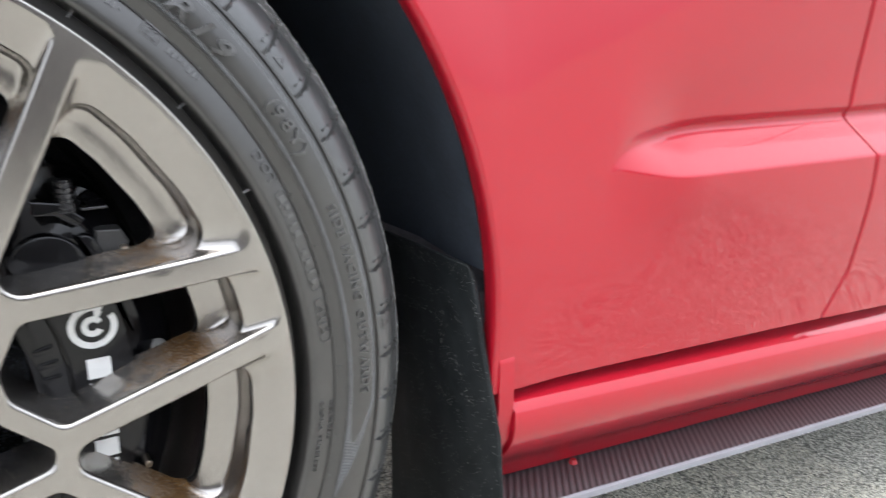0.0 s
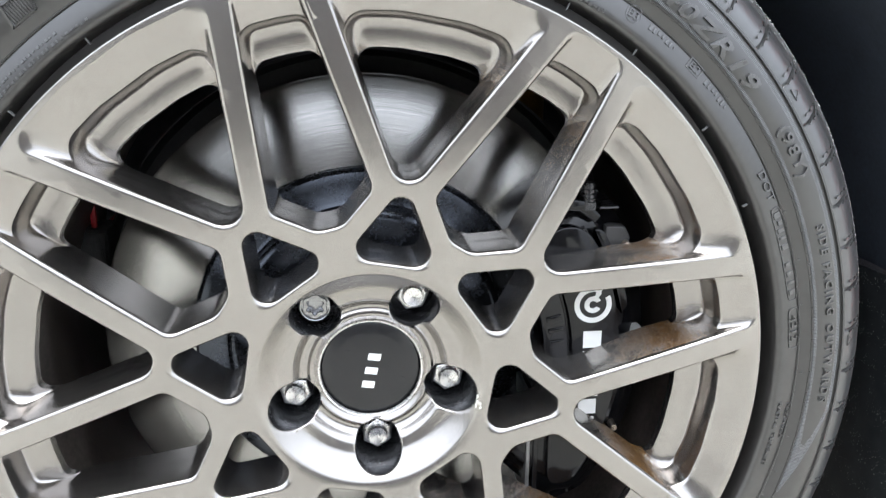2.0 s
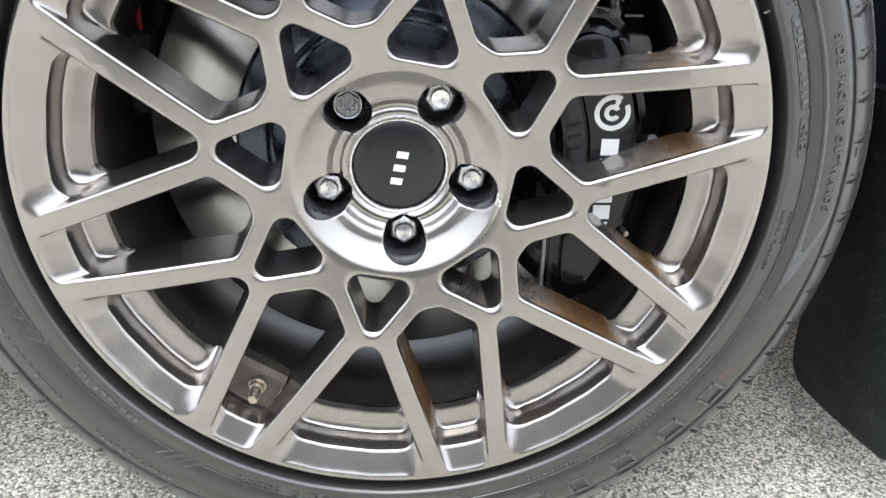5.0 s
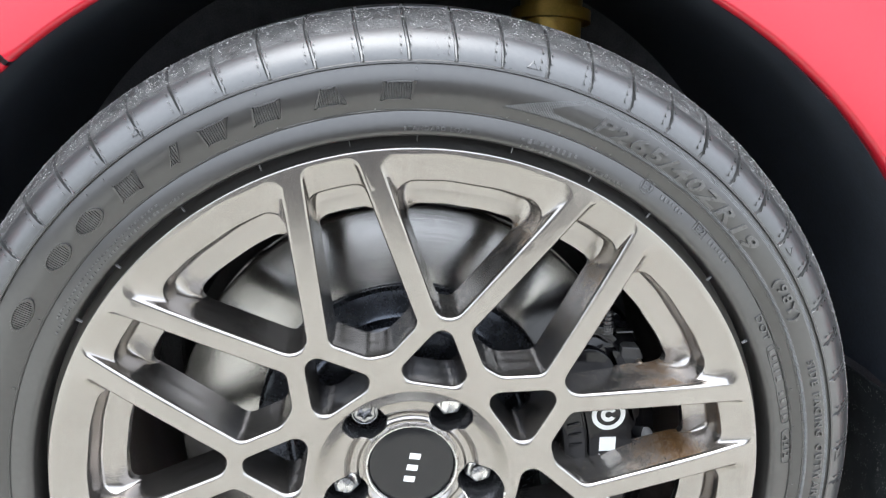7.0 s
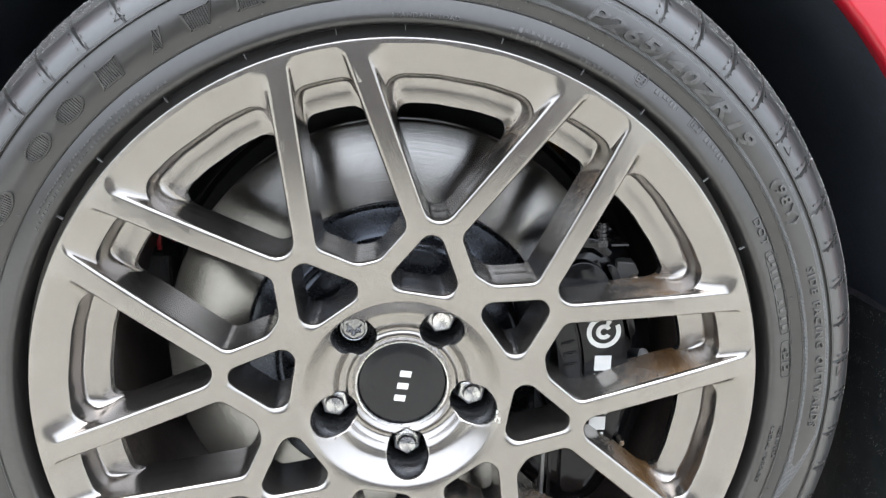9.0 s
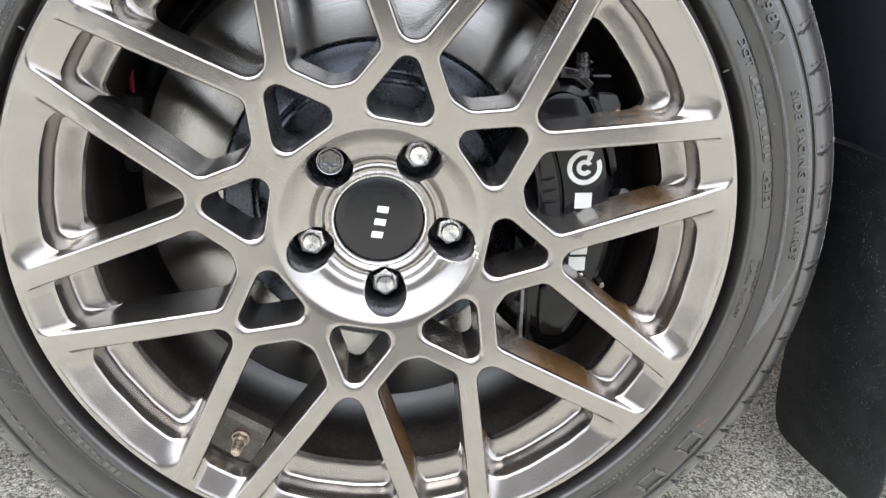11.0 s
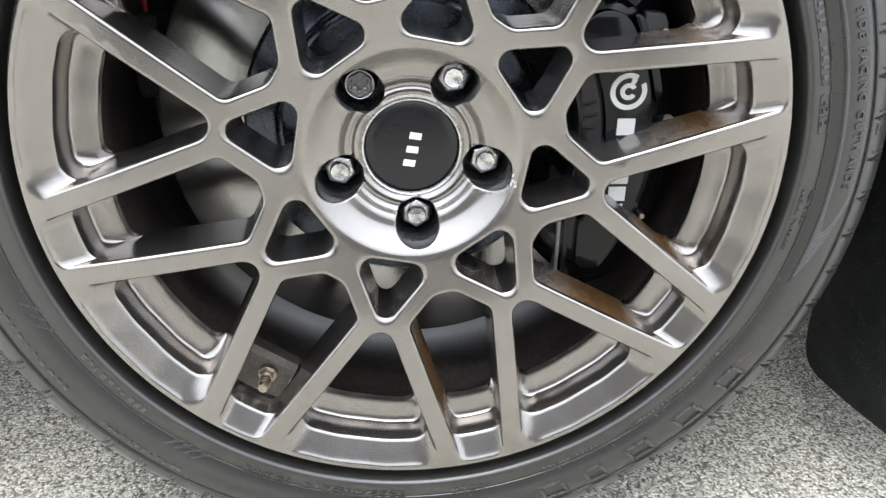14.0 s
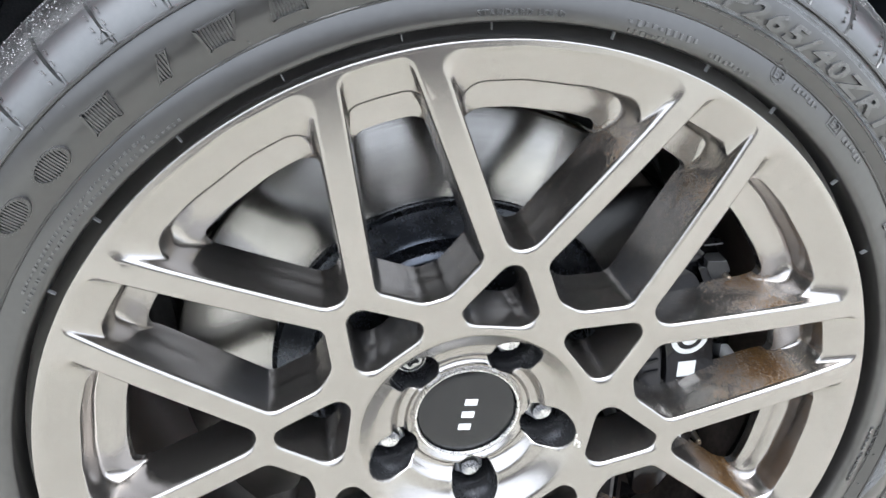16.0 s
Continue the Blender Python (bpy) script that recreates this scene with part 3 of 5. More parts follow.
def make_flap():
    """A sheet behind the wheel with a rounded lower edge, 4 mm thick."""
    edge = [(-0.034, 0.046), (-0.0400, 0.038), (-0.0465, 0.022), (-0.0510, -0.001), (-0.0555, -0.024), (-0.0580, -0.050), (-0.0605, -0.080), (-0.0635, -0.130), (-0.0665, -0.180), (-0.0665, -0.222), (-0.063, -0.240), (-0.056, -0.2495), (-0.046, -0.2525),
            (-0.02, -0.2575), (0.03, -0.2655), (0.08, -0.2715), (0.095, -0.270), (0.106, -0.263), (0.112, -0.252), (0.1145, -0.235), (0.113, -0.14), (0.113, 0.04)]
    verts, k = [], len(edge)
    cy, cz = 0.03, -0.12
    for x, inset in ((0.4085, 0.0012), (0.4092, 0.0003), (0.4118, 0.0003), (0.4125, 0.0012)):
        for y, z in edge:
            d = Vector((cy - y, cz - z)).normalized() * inset
            bend = 0.002 * smooth(-0.05, -0.27, z) - 0.0125 * smooth(-0.10, 0.00, z)
            verts.append((x + bend, y + d.x, ZC + z + d.y))
    faces = [(j * k + i, j * k + (i + 1) % k, (j + 1) * k + (i + 1) % k, (j + 1) * k + i) for j in range(3) for i in range(k)]
    faces += [tuple(range(k - 1, -1, -1)), tuple(range(3 * k, 4 * k))]
    flap = part("mud_flap", mesh_of("mud_flap", verts, faces, FLAP, sharp=50), car, "black plastic mud flap with pale splash marks")
    return flap


make_flap()

bm = bmesh.new()
box(bm, 0.425, 1.6, -0.035, 0.02, ZC - 0.118, ZC - 0.02, 0.002)
part("inner_sill", bm_mesh("inner_sill", bm, UNDER), car, "black inner sill behind the panel gap")

# front suspension glimpsed above and behind the wheel
bm = bmesh.new()
rod(bm, (0.128, 0.16, ZC + 0.10), (0.136, 0.20, ZC + 0.49), 0.028, 32)
rod(bm, (0.133, 0.185, ZC + 0.335), (0.1335, 0.187, ZC + 0.345), 0.036, 32)
part("suspension_strut", bm_mesh("suspension_strut", bm, GOLD), car, "dull gold suspension strut")
bm = bmesh.new()
box(bm, -0.208, -0.204, 0.10, 0.104, ZC + 0.068, ZC + 0.098, 0.001)
box(bm, -0.208, -0.204, 0.10, 0.25, ZC + 0.068, ZC + 0.074, 0.001)
part("brake_line_bracket", bm_mesh("brake_line_bracket", bm, RED_PART), car, "small red bracket behind the brake disc")
bm = bmesh.new()
box(bm, -0.216, -0.194, 0.086, 0.13, ZC + 0.012, ZC + 0.078, 0.005)
bmesh.ops.subdivide_edges(bm, edges=bm.edges, cuts=5, use_grid_fill=True)
for v in bm.verts:
    v.co += 0.0016 * noise.noise_vector(v.co * 260)
part("foam_block", bm_mesh("foam_block", bm, simple("black_foam", (0.02, 0.02, 0.02), 0.85, vary=0.6, scale=200, bump=1.0, bump_scale=600)), car, "rough black foam block beside the brake disc")


# ---- the wheel ----
from mathutils import geometry

PAIR, FOLD = 12.6, 8  # angle of one pair of spokes, and how often the pattern repeats


HUB = [(0.036, -0.0075), (0.0385, -0.0085), (0.0400, -0.0105), (0.0415, -0.0108), (0.0425, -0.0090), (0.0440, -0.0078), (0.0470, -0.0082), (0.0490, -0.0096), (0.0505, -0.0118), (0.0520, -0.0142), (0.0533, -0.0156), (0.0548, -0.0164), (0.0570, -0.0169), (0.0595, -0.0175), (0.0615, -0.0182), (0.0640, -0.0197), (0.0670, -0.0219), (0.0700, -0.0243), (0.0730, -0.0268), (0.0748, -0.0283), (0.0756, -0.0289), (0.078, -0.0298)]
DISH = [(0.060, -0.0270), (0.078, -0.0298), (0.10, -0.0332), (0.135, -0.0390), (0.17, -0.0432), (0.21, -0.0472), (0.245, -0.0496), (0.2588, -0.0500), (0.30, -0.0500)]


def face_y(r):
    """The dished front of the wheel: turned steps by the hub, then one smooth curve."""
    if r <= 0.078:
        return table(HUB, r)
    for k in range(1, len(DISH) - 2):
        (xa, ya), (x0, y0), (x1, y1), (xb, yb) = DISH[k - 1 : k + 3]
        if r <= x1:
            h, t = x1 - x0, (r - x0) / (x1 - x0)
            m0, m1 = (y1 - ya) / (x1 - xa) * h, (yb - y0) / (xb - x0) * h
            return (2 * t**3 - 3 * t**2 + 1) * y0 + (t**3 - 2 * t**2 + t) * m0 + (3 * t**2 - 2 * t**3) * y1 + (t**3 - t**2) * m1
    return -0.0500


def rounded(corners, arc_n=7, line_n=6):
    """A closed outline through sharp corners (u, v, radius) rounded off; the side that ends in a corner tagged 'R' bends along the circle of that radius round the axle."""
    pts, n = [], len(corners)
    for i in range(n):
        p, a, b = Vector(corners[i][:2]), Vector(corners[i - 1][:2]), Vector(corners[(i + 1) % n][:2])
        da, db = (a - p).normalized(), (b - p).normalized()
        half = math.acos(max(-1, min(1, da.dot(db)))) / 2
        reach = min(corners[i][2] / math.tan(half), 0.46 * (a - p).length, 0.46 * (b - p).length)
        rad = reach * math.tan(half)
        c = p + (da + db).normalized() * (rad / math.sin(half))
        s, e = p + da * reach - c, p + db * reach - c
        turn = s.angle_signed(e)
        for k in range(arc_n):
            ang = -turn * k / (arc_n - 1)
            pts.append((c.x + s.x * math.cos(ang) - s.y * math.sin(ang), c.y + s.x * math.sin(ang) + s.y * math.cos(ang)))
        last = Vector(pts[-1])
        nxt = Vector(corners[(i + 1) % n][:2])
        dn = (p - nxt).normalized()
        d2 = (Vector(corners[(i + 2) % n][:2]) - nxt).normalized()
        h2 = math.acos(max(-1, min(1, dn.dot(d2)))) / 2
        r2 = min(corners[(i + 1) % n][2] / math.tan(h2), 0.46 * (p - nxt).length, 0.46 * (nxt - Vector(corners[(i + 2) % n][:2])).length)
        target = nxt + dn * r2
        for k in range(1, line_n):
            q = last.lerp(target, k / line_n)
            pts.append((q.x, q.y))
    return pts


def shrunk(corners, d):
    """The same outline drawn in by d on every side."""
    n, out = len(corners), []
    lines = []
    for i in range(n):
        p, q = Vector(corners[i][:2]), Vector(corners[(i + 1) % n][:2])
        t = (q - p).normalized()
        nrm = Vector((-t.y, t.x))
        lines.append((p + nrm * d, t))
    for i in range(n):
        (p, t), (q, s) = lines[i - 1], lines[i]
        cross = t.x * s.y - t.y * s.x
        k = ((q - p).x * s.y - (q - p).y * s.x) / cross
        hit = p + t * k
        out.append((hit.x, hit.y, corners[i][2]))
    return out


V_TIP, V_SLOPE = 0.1245, 0.55
B_SIDE = lambda u: 0.0318 - 0.112 * (u - 0.142)


def window_a(d, R):
    """Between the arms of one V. Corners run counter-clockwise in (u outwards, v)."""
    tip = V_TIP + d / math.sin(math.atan(V_SLOPE))
    lo, hi = tip, R
    for _ in range(40):
        mid = (lo + hi) / 2
        if math.hypot(mid, V_SLOPE * (mid - tip)) < R:
            lo = mid
        else:
            hi = mid
    v = V_SLOPE * (lo - tip)
    ang = math.atan2(v, lo)
    outer = [(R * math.cos(ang * k), R * math.sin(ang * k)) for k in (-1, -0.34, 0.34, 1)]
    cs = [(tip, 0, 0.0125 - d * 0.8)]
    for i, (a, b) in enumerate(outer):
        cs.append((a, b, 0.0075 + 0.009 * smooth(-0.0006, 0.0034, d) if i in (0, 3) else 0.08))
    return cs


def window_b(d, R):
    """Between the two spokes of a pair."""
    lo = 0.15
    hi = R
    for _ in range(40):
        mid = (lo + hi) / 2
        if math.hypot(mid, B_SIDE(mid) - d) < R:
            lo = mid
        else:
            hi = mid
    v = B_SIDE(lo) - d
    ang = math.atan2(v, lo)
    outer = [(R * math.cos(ang * k), R * math.sin(ang * k)) for k in (-1, -0.15, 0.15, 1)]
    inner = shrunk([(0.30, B_SIDE(0.30), 0), (0.128, B_SIDE(0.128) + 0.0004, 0.009), (0.1083, 0.0085, 0.014), (0.1083, -0.0085, 0.014), (0.128, -B_SIDE(0.128) - 0.0004, 0.009), (0.30, -B_SIDE(0.30), 0)], d)[1:5]
    cs = list(inner)
    for i, (a, b) in enumerate(outer):
        cs.append((a, b, 0.0065 + 0.006 * smooth(-0.0006, 0.0034, d) if i in (0, 3) else 0.08))
    return cs


def window_c(d, R):
    """The small triangle next to the hub."""
    return shrunk([(0.1345, 0.0, 0.0085), (0.0842, 0.0282, 0.0095), (0.0842, -0.0282, 0.0095)], d - 0.0028)


# how each window goes down into the wheel: inset, depth of the spoke's flank, radius and place of the rim behind the window
LEVELS = [(-0.0016, 0.0, 0.25865, -0.0500), (-0.0006, 0.0, 0.2586, -0.0500), (-0.0002, 0.0001, 0.2584, -0.0500), (0.0003, 0.0003, 0.2581, -0.0499), (0.0008, 0.0007, 0.2577, -0.0497), (0.0012, 0.0012, 0.2571, -0.0494), (0.0015, 0.0018, 0.2563, -0.0488), (0.0017, 0.0026, 0.2552, -0.0482), (0.0018, 0.0036, 0.2530, -0.0470),
          (0.0020, 0.0085, 0.2402, -0.0413), (0.0021, 0.0100, 0.2387, -0.0405), (0.0022, 0.0118, 0.2380, -0.0393), (0.0023, 0.0200, 0.2364, -0.0270), (0.0024, 0.0225, 0.2358, -0.0218), (0.0025, 0.0240, 0.2350, -0.0198),
          (0.0027, 0.0258, 0.2334, -0.0188), (0.0029, 0.0310, 0.2265, -0.0177), (0.0031, 0.0360, 0.2190, -0.0170), (0.0034, 0.0385, 0.2172, -0.0163), (0.0036, 0.0420, 0.2166, -0.0100)]


def make_wheel():
    verts, faces, slots = [], [], []
    flat, loops = [], []  # outline of the front in (x, z), and closed loops of it
    windows = []
    for k in range(FOLD):
        for shape, off in ((window_a, 22.5), (window_b, 0.0), (window_c, 22.5)):
            windows.append((shape, radians(PAIR + off + 45 * k)))
    for shape, ang in windows:
        ca, sa = math.cos(ang), math.sin(ang)
        rings = []
        for inset, dy, R, y_rim in LEVELS:
            ring = []
            for u, v in rounded(shape(inset, R)):
                r = math.hypot(u, v)
                w = 0.0 if shape is window_c else smooth(R - 0.0100, R - 0.0005, r)
                y = (face_y(r) + dy) * (1 - w) + y_rim * w
                ring.append((u * ca - v * sa, y, u * sa + v * ca))
            rings.append(ring)
        n = len(rings[0])
        base = len(verts)
        for ring in rings:
            verts += ring
        loops.append([base + i for i in range(n)])
        for j in range(len(rings) - 1):
            for i in range(n):
                i2 = (i + 1) % n
                faces.append((base + j * n + i, base + j * n + i2, base + (j + 1) * n + i2, base + (j + 1) * n + i))
                a, b = verts[base + j * n + i], verts[base + j * n + i2]
                # flanks that look against the wheel's turning catch the dust
                tx, tz = b[0] - a[0], b[2] - a[2]
                mx, mz = (a[0] + b[0]) / 2, (a[2] + b[2]) / 2
                nx, nz = -tz, tx
                ccw = (-mz * nx + mx * nz) / (math.hypot(mx, mz) * math.hypot(nx, nz) + 1e-9)
                slots.append(1 if ccw > 0.72 and j >= 8 else 0)
    # nut pockets
    for k in range(5):
        a = radians(-86.06 + 72 * k)
        cx, cz = 0.05715 * math.cos(a), 0.05715 * math.sin(a)
        n, base = 36, len(verts)
        prof = ((0.0168, None, 0.0), (0.0163, None, 0.0004), (0.0160, None, 0.0012), (0.0155, 0.016, 0), (0.0148, 0.022, 0), (0.004, 0.0225, 0))
        for rad, y, dy in prof:
            for i in range(n):
                turn = 2 * math.pi * i / n
                # the pocket reaches a little further towards the cap
                reach = rad + 0.0022 * max(0.0, -math.cos(turn - a)) ** 2 * (rad > 0.01)
                x, z = cx + reach * math.cos(turn), cz + reach * math.sin(turn)
                verts.append((x, face_y(math.hypot(x, z)) + dy if y is None else y, z))
        loops.append([base + i for i in range(n)])
        for j in range(len(prof) - 1):
            for i in range(n):
                i2 = (i + 1) % n
                faces.append((base + j * n + i, base + j * n + i2, base + (j + 1) * n + i2, base + (j + 1) * n + i))
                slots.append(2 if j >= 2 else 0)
    # outer and inner edge of the front, and points between for its curve
    outer, inner = [], []
    for i in range(240):
        a = 2 * math.pi * i / 240
        outer.append(len(verts))
        verts.append((0.2588 * math.cos(a), face_y(0.2588), 0.2588 * math.sin(a)))
    for i in range(120):
        a = 2 * math.pi * i / 120
        inner.append(len(verts))
        verts.append((0.0360 * math.cos(a), face_y(0.036), 0.0360 * math.sin(a)))
    all_loops = [outer] + loops + [inner]
    index = [i for loop in all_loops for i in loop]
    pts = [Vector((verts[i][0], verts[i][2])) for i in index]
    edges, at = [], 0
    polys = []
    for loop in all_loops:
        m = len(loop)
        edges += [(at + i, at + (i + 1) % m) for i in range(m)]
        polys.append([pts[at + i] for i in range(m)])
        at += m
    arr = [np.array([(p.x, p.y) for p in poly]) for poly in polys]

    def inside(q, poly):
        x, y = poly[:, 0], poly[:, 1]
        x2, y2 = np.roll(x, -1), np.roll(y, -1)
        c = ((y > q[1]) != (y2 > q[1])) & (q[0] < (x2 - x) * (q[1] - y) / (y2 - y + 1e-15) + x)
        return bool(c.sum() % 2)

    extra = []
    every = np.concatenate(arr)
    for r in [0.0385, 0.0400, 0.0415, 0.0425, 0.0445, 0.0470, 0.0480, 0.0490, 0.0505, 0.0520, 0.0533, 0.0548, 0.0570, 0.0595, 0.0615, 0.0640, 0.0670, 0.0700, 0.0730, 0.0748, 0.0756, 0.078] + list(np.arange(0.084, 0.2575, 0.0052)):
        m = int(2 * math.pi * r / (0.0016 if r < 0.0765 else 0.0042))
        for i in range(m):
            a = 2 * math.pi * (i + 0.5 * (int(r * 1e4) % 2)) / m
            q = (r * math.cos(a), r * math.sin(a))
            if np.min((every[:, 0] - q[0]) ** 2 + (every[:, 1] - q[1]) ** 2) < (0.0006 if r < 0.0765 else 0.0013) ** 2:
                continue
            if any(inside(q, poly) for poly in arr[1:]):
                continue
            extra.append(Vector(q))
    vo, _, fo, ov, _, _ = geometry.delaunay_2d_cdt(pts + extra, edges, [], 0, 1e-7)
    remap = []
    for k, v in enumerate(vo):
        src = [s for s in ov[k] if s < len(index)]
        if src:
            remap.append(index[src[0]])
        else:
            remap.append(len(verts))
            verts.append((v.x, face_y(v.length), v.y))
    for f in fo:
        c = sum((vo[i] for i in f), Vector((0, 0))) / len(f)
        if not (0.0360 < c.length < 0.2588) or any(inside(c, poly) for poly in arr[1:]):
            continue
        a, b, d = (vo[i] for i in f[:3])
        up = (b - a).x * (d - a).y - (b - a).y * (d - a).x > 0
        faces.append(tuple(remap[i] for i in (f if up else reversed(f))))
        slots.append(0)
    verts = [(x, y, z + ZC) for x, y, z in verts]
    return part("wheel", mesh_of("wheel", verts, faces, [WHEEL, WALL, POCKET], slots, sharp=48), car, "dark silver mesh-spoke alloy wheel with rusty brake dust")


wheel = make_wheel()

# rim: the lip outside the spokes and the barrel behind them
LIP = [(0.2587, -0.0500), (0.2600, -0.0501), (0.2610, -0.0500), (0.2614, -0.0497), (0.2615, -0.0490), (0.2611, -0.0400), (0.2595, -0.0300)]
part("rim_lip", revolve("rim_lip", LIP, WHEEL, n=240, sharp=60), wheel, "bright rolled rim lip")
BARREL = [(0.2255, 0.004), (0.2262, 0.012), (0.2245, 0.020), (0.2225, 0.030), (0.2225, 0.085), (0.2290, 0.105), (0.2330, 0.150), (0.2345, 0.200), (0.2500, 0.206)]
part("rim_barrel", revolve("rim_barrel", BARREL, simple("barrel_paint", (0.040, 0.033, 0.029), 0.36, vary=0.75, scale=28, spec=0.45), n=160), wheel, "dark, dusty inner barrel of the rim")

# centre cap
CAP_RING = [(0.0372, -0.004), (0.0368, -0.0085), (0.0360, -0.0100), (0.0350, -0.0096), (0.0343, -0.0080)]
cap = part("centre_cap", revolve("centre_cap", [(0.0001, -0.0080), (0.012, -0.0079), (0.025, -0.0076), (0.033, -0.0071), (0.0344, -0.0064)], CAP_BLACK, n=96), wheel, "flat black centre cap with a white emblem")
part("cap_ring", revolve("cap_ring", CAP_RING, CHROME, n=96), wheel, "thin bright ring round the centre cap")


def slab(name, outline, y, thick, mat, parent, label=""):
    """A flat shape of (x, z) points, standing proud of the surface at y."""
    k = len(outline)
    verts = [(x, y, z) for x, z in outline] + [(x, y - thick, z) for x, z in outline]
    faces = [tuple(range(k, 2 * k))] + [(i, (i + 1) % k, k + (i + 1) % k, k + i) for i in range(k)]
    me = mesh_of(name, verts, faces, mat, sharp=30)
    bm = bmesh.new()
    bm.from_mesh(me)
    bmesh.ops.recalc_face_normals(bm, faces=bm.faces)
    bm.to_mesh(me)
    bm.free()
    return part(name, me, parent, label)


def turned(points, ang, cx, cz):
    c, s = math.cos(radians(ang)), math.sin(radians(ang))
    return [(cx + x * c - z * s, cz + x * s + z * c) for x, z in points]


# white emblem of the cap: three slanted plain shapes in a row, lying on its side
EMBLEM = -103
for at in (-0.0104, 0.0, 0.0104):
    shape = [(at - 0.0029, 0.0043), (at + 0.0021, 0.0043), (at + 0.0029, -0.0043), (at - 0.0021, -0.0043)]
    slab("emblem", turned(shape, EMBLEM, 0.0004, ZC - 0.0018), -0.0077, 0.0007, WHITE, wheel, "white plain emblem shape")


STAR = ((0.0130, 0.024, 0), (0.0130, 0.0185, 0), (0.0115, 0.0165, 0), (0.0113, 0.0012, 0), (0.0109, 0.0003, 0), (0.0104, 0.0000, 0), (0.0099, 0.0002, 0), (0.0097, 0.0030, 0), (0.0086, 0.0030, 2), (0.0084, 0.0006, 2), (0.0080, 0.0002, 2), (0.0058, 0.0002, 3), (0.0055, 0.0006, 3), (0.0052, 0.0070, 3), (0.0001, 0.0070, 0))


def make_nut(locking):
    """A chrome wheel nut with a coned seat; the locking one is round with a star cut into its end."""
    bm = bmesh.new()
    rings = []
    n = 48
    for rad, y, hexed in ((0.0120, 0.024, 0), (0.0120, 0.0185, 0), (0.0114, 0.0165, 0), (0.0113, 0.0155, 1), (0.0113, 0.0058, 1), (0.0109, 0.0049, 1), (0.0098, 0.0043, 0.8), (0.0088, 0.0042, 0.3), (0.0080, 0.0043, 0), (0.0077, 0.0054, 0), (0.0072, 0.0054, 0), (0.0070, 0.0006, 0), (0.0066, -0.0003, 0), (0.0030, 0.0006, 0), (0.0001, 0.0010, 0)) if not locking else STAR:
        ring = []
        for i in range(n):
            a = 2 * math.pi * i / n
            if locking:
                q = rad * 0.98
                if hexed:
                    q = rad * (1 + (0.07 if hexed == 2 else 0.17) * math.cos(6 * a))
            else:
                s = ((a + math.pi / 6) % (math.pi / 3)) - math.pi / 6
                q = rad * ((1 - hexed) + hexed * math.cos(math.pi / 6) / math.cos(s) * 1.04)
            ring.append(bm.verts.new((q * math.cos(a), y, q * math.sin(a))))
        rings.append(ring)
    for a, b in zip(rings, rings[1:]):
        for i in range(n):
            bm.faces.new((a[i], a[(i + 1) % n], b[(i + 1) % n], b[i]))
    return bm_mesh("lug_nut", bm, WORN_CHROME if locking else CHROME, sharp=28)


plain_nut, lock_nut = make_nut(False), make_nut(True)
for k in range(5):
    a = radians(-86.06 + 72 * k)
    nut = part("lug_nut", lock_nut if k == 3 else plain_nut, wheel, "round chrome locking wheel nut" if k == 3 else "domed chrome hexagonal wheel nut")
    nut.matrix_basis = Matrix.LocRotScale((0.05715 * math.cos(a), 0.0, ZC + 0.05715 * math.sin(a)), Euler((0, radians(11 * k), 0)), None)

# valve: a dirty flat between two spokes, the hexagon, the stem and its ribbed cap
def at_pair(u, v, y, ang=radians(-122.4)):
    return Vector((u * math.cos(ang) - v * math.sin(ang), y, ZC + u * math.sin(ang) + v * math.cos(ang)))


bm = bmesh.new()
top = [at_pair(u, v, y) for u, y, half in ((0.2325, -0.0215, 0.0175), (0.2290, -0.0205, 0.0190), (0.2080, -0.0150, 0.0205), (0.2040, -0.0100, 0.0205)) for v in (-half, half)]
low = [q + Vector((0, 0.012, 0)) for q in top]
vt, vl = [bm.verts.new(q) for q in top], [bm.verts.new(q) for q in low]
for i in range(0, 6, 2):
    bm.faces.new((vt[i], vt[i + 1], vt[i + 3], vt[i + 2]))
    bm.faces.new((vl[i], vl[i + 2], vl[i + 3], vl[i + 1]))
for i, k in ((0, 1), (6, 7), (0, 2), (2, 4), (4, 6), (1, 3), (3, 5), (5, 7)):
    bm.faces.new((vt[i], vt[k], vl[k], vl[i]))
part("valve_seat", bm_mesh("valve_seat", bm, simple("dirty_metal", (0.10, 0.088, 0.075), 0.55, metal=0.7, vary=0.5, scale=70), sharp=30), wheel, "dark, dirty flat round the tyre valve")
foot, tip = at_pair(0.2180, 0.0010, -0.0165), at_pair(0.2205, 0.0005, -0.0420)
axis = (tip - foot).normalized()
bm = bmesh.new()
rod(bm, foot, foot + axis * 0.0030, 0.0080, 28, 0.0074)
rod(bm, foot + axis * 0.0029, foot + axis * 0.0070, 0.0064, 6)
rod(bm, foot + axis * 0.0070, foot + axis * 0.0110, 0.0040, 20)
part("valve_stem", bm_mesh("valve_stem", bm, DULL_STEEL), wheel, "stained steel tyre valve stem")
bm = bmesh.new()
for k in range(4):
    rod(bm, foot + axis * (0.0105 + 0.0028 * k), foot + axis * (0.0105 + 0.0028 * k + 0.0017), 0.0048 - 0.0003 * k, 20)
    rod(bm, foot + axis * (0.0121 + 0.0028 * k), foot + axis * (0.0134 + 0.0028 * k), 0.0040 - 0.0003 * k, 20)
part("valve_cap", bm_mesh("valve_cap", bm, DULL_STEEL), wheel, "ribbed bronze-tinted metal valve cap")

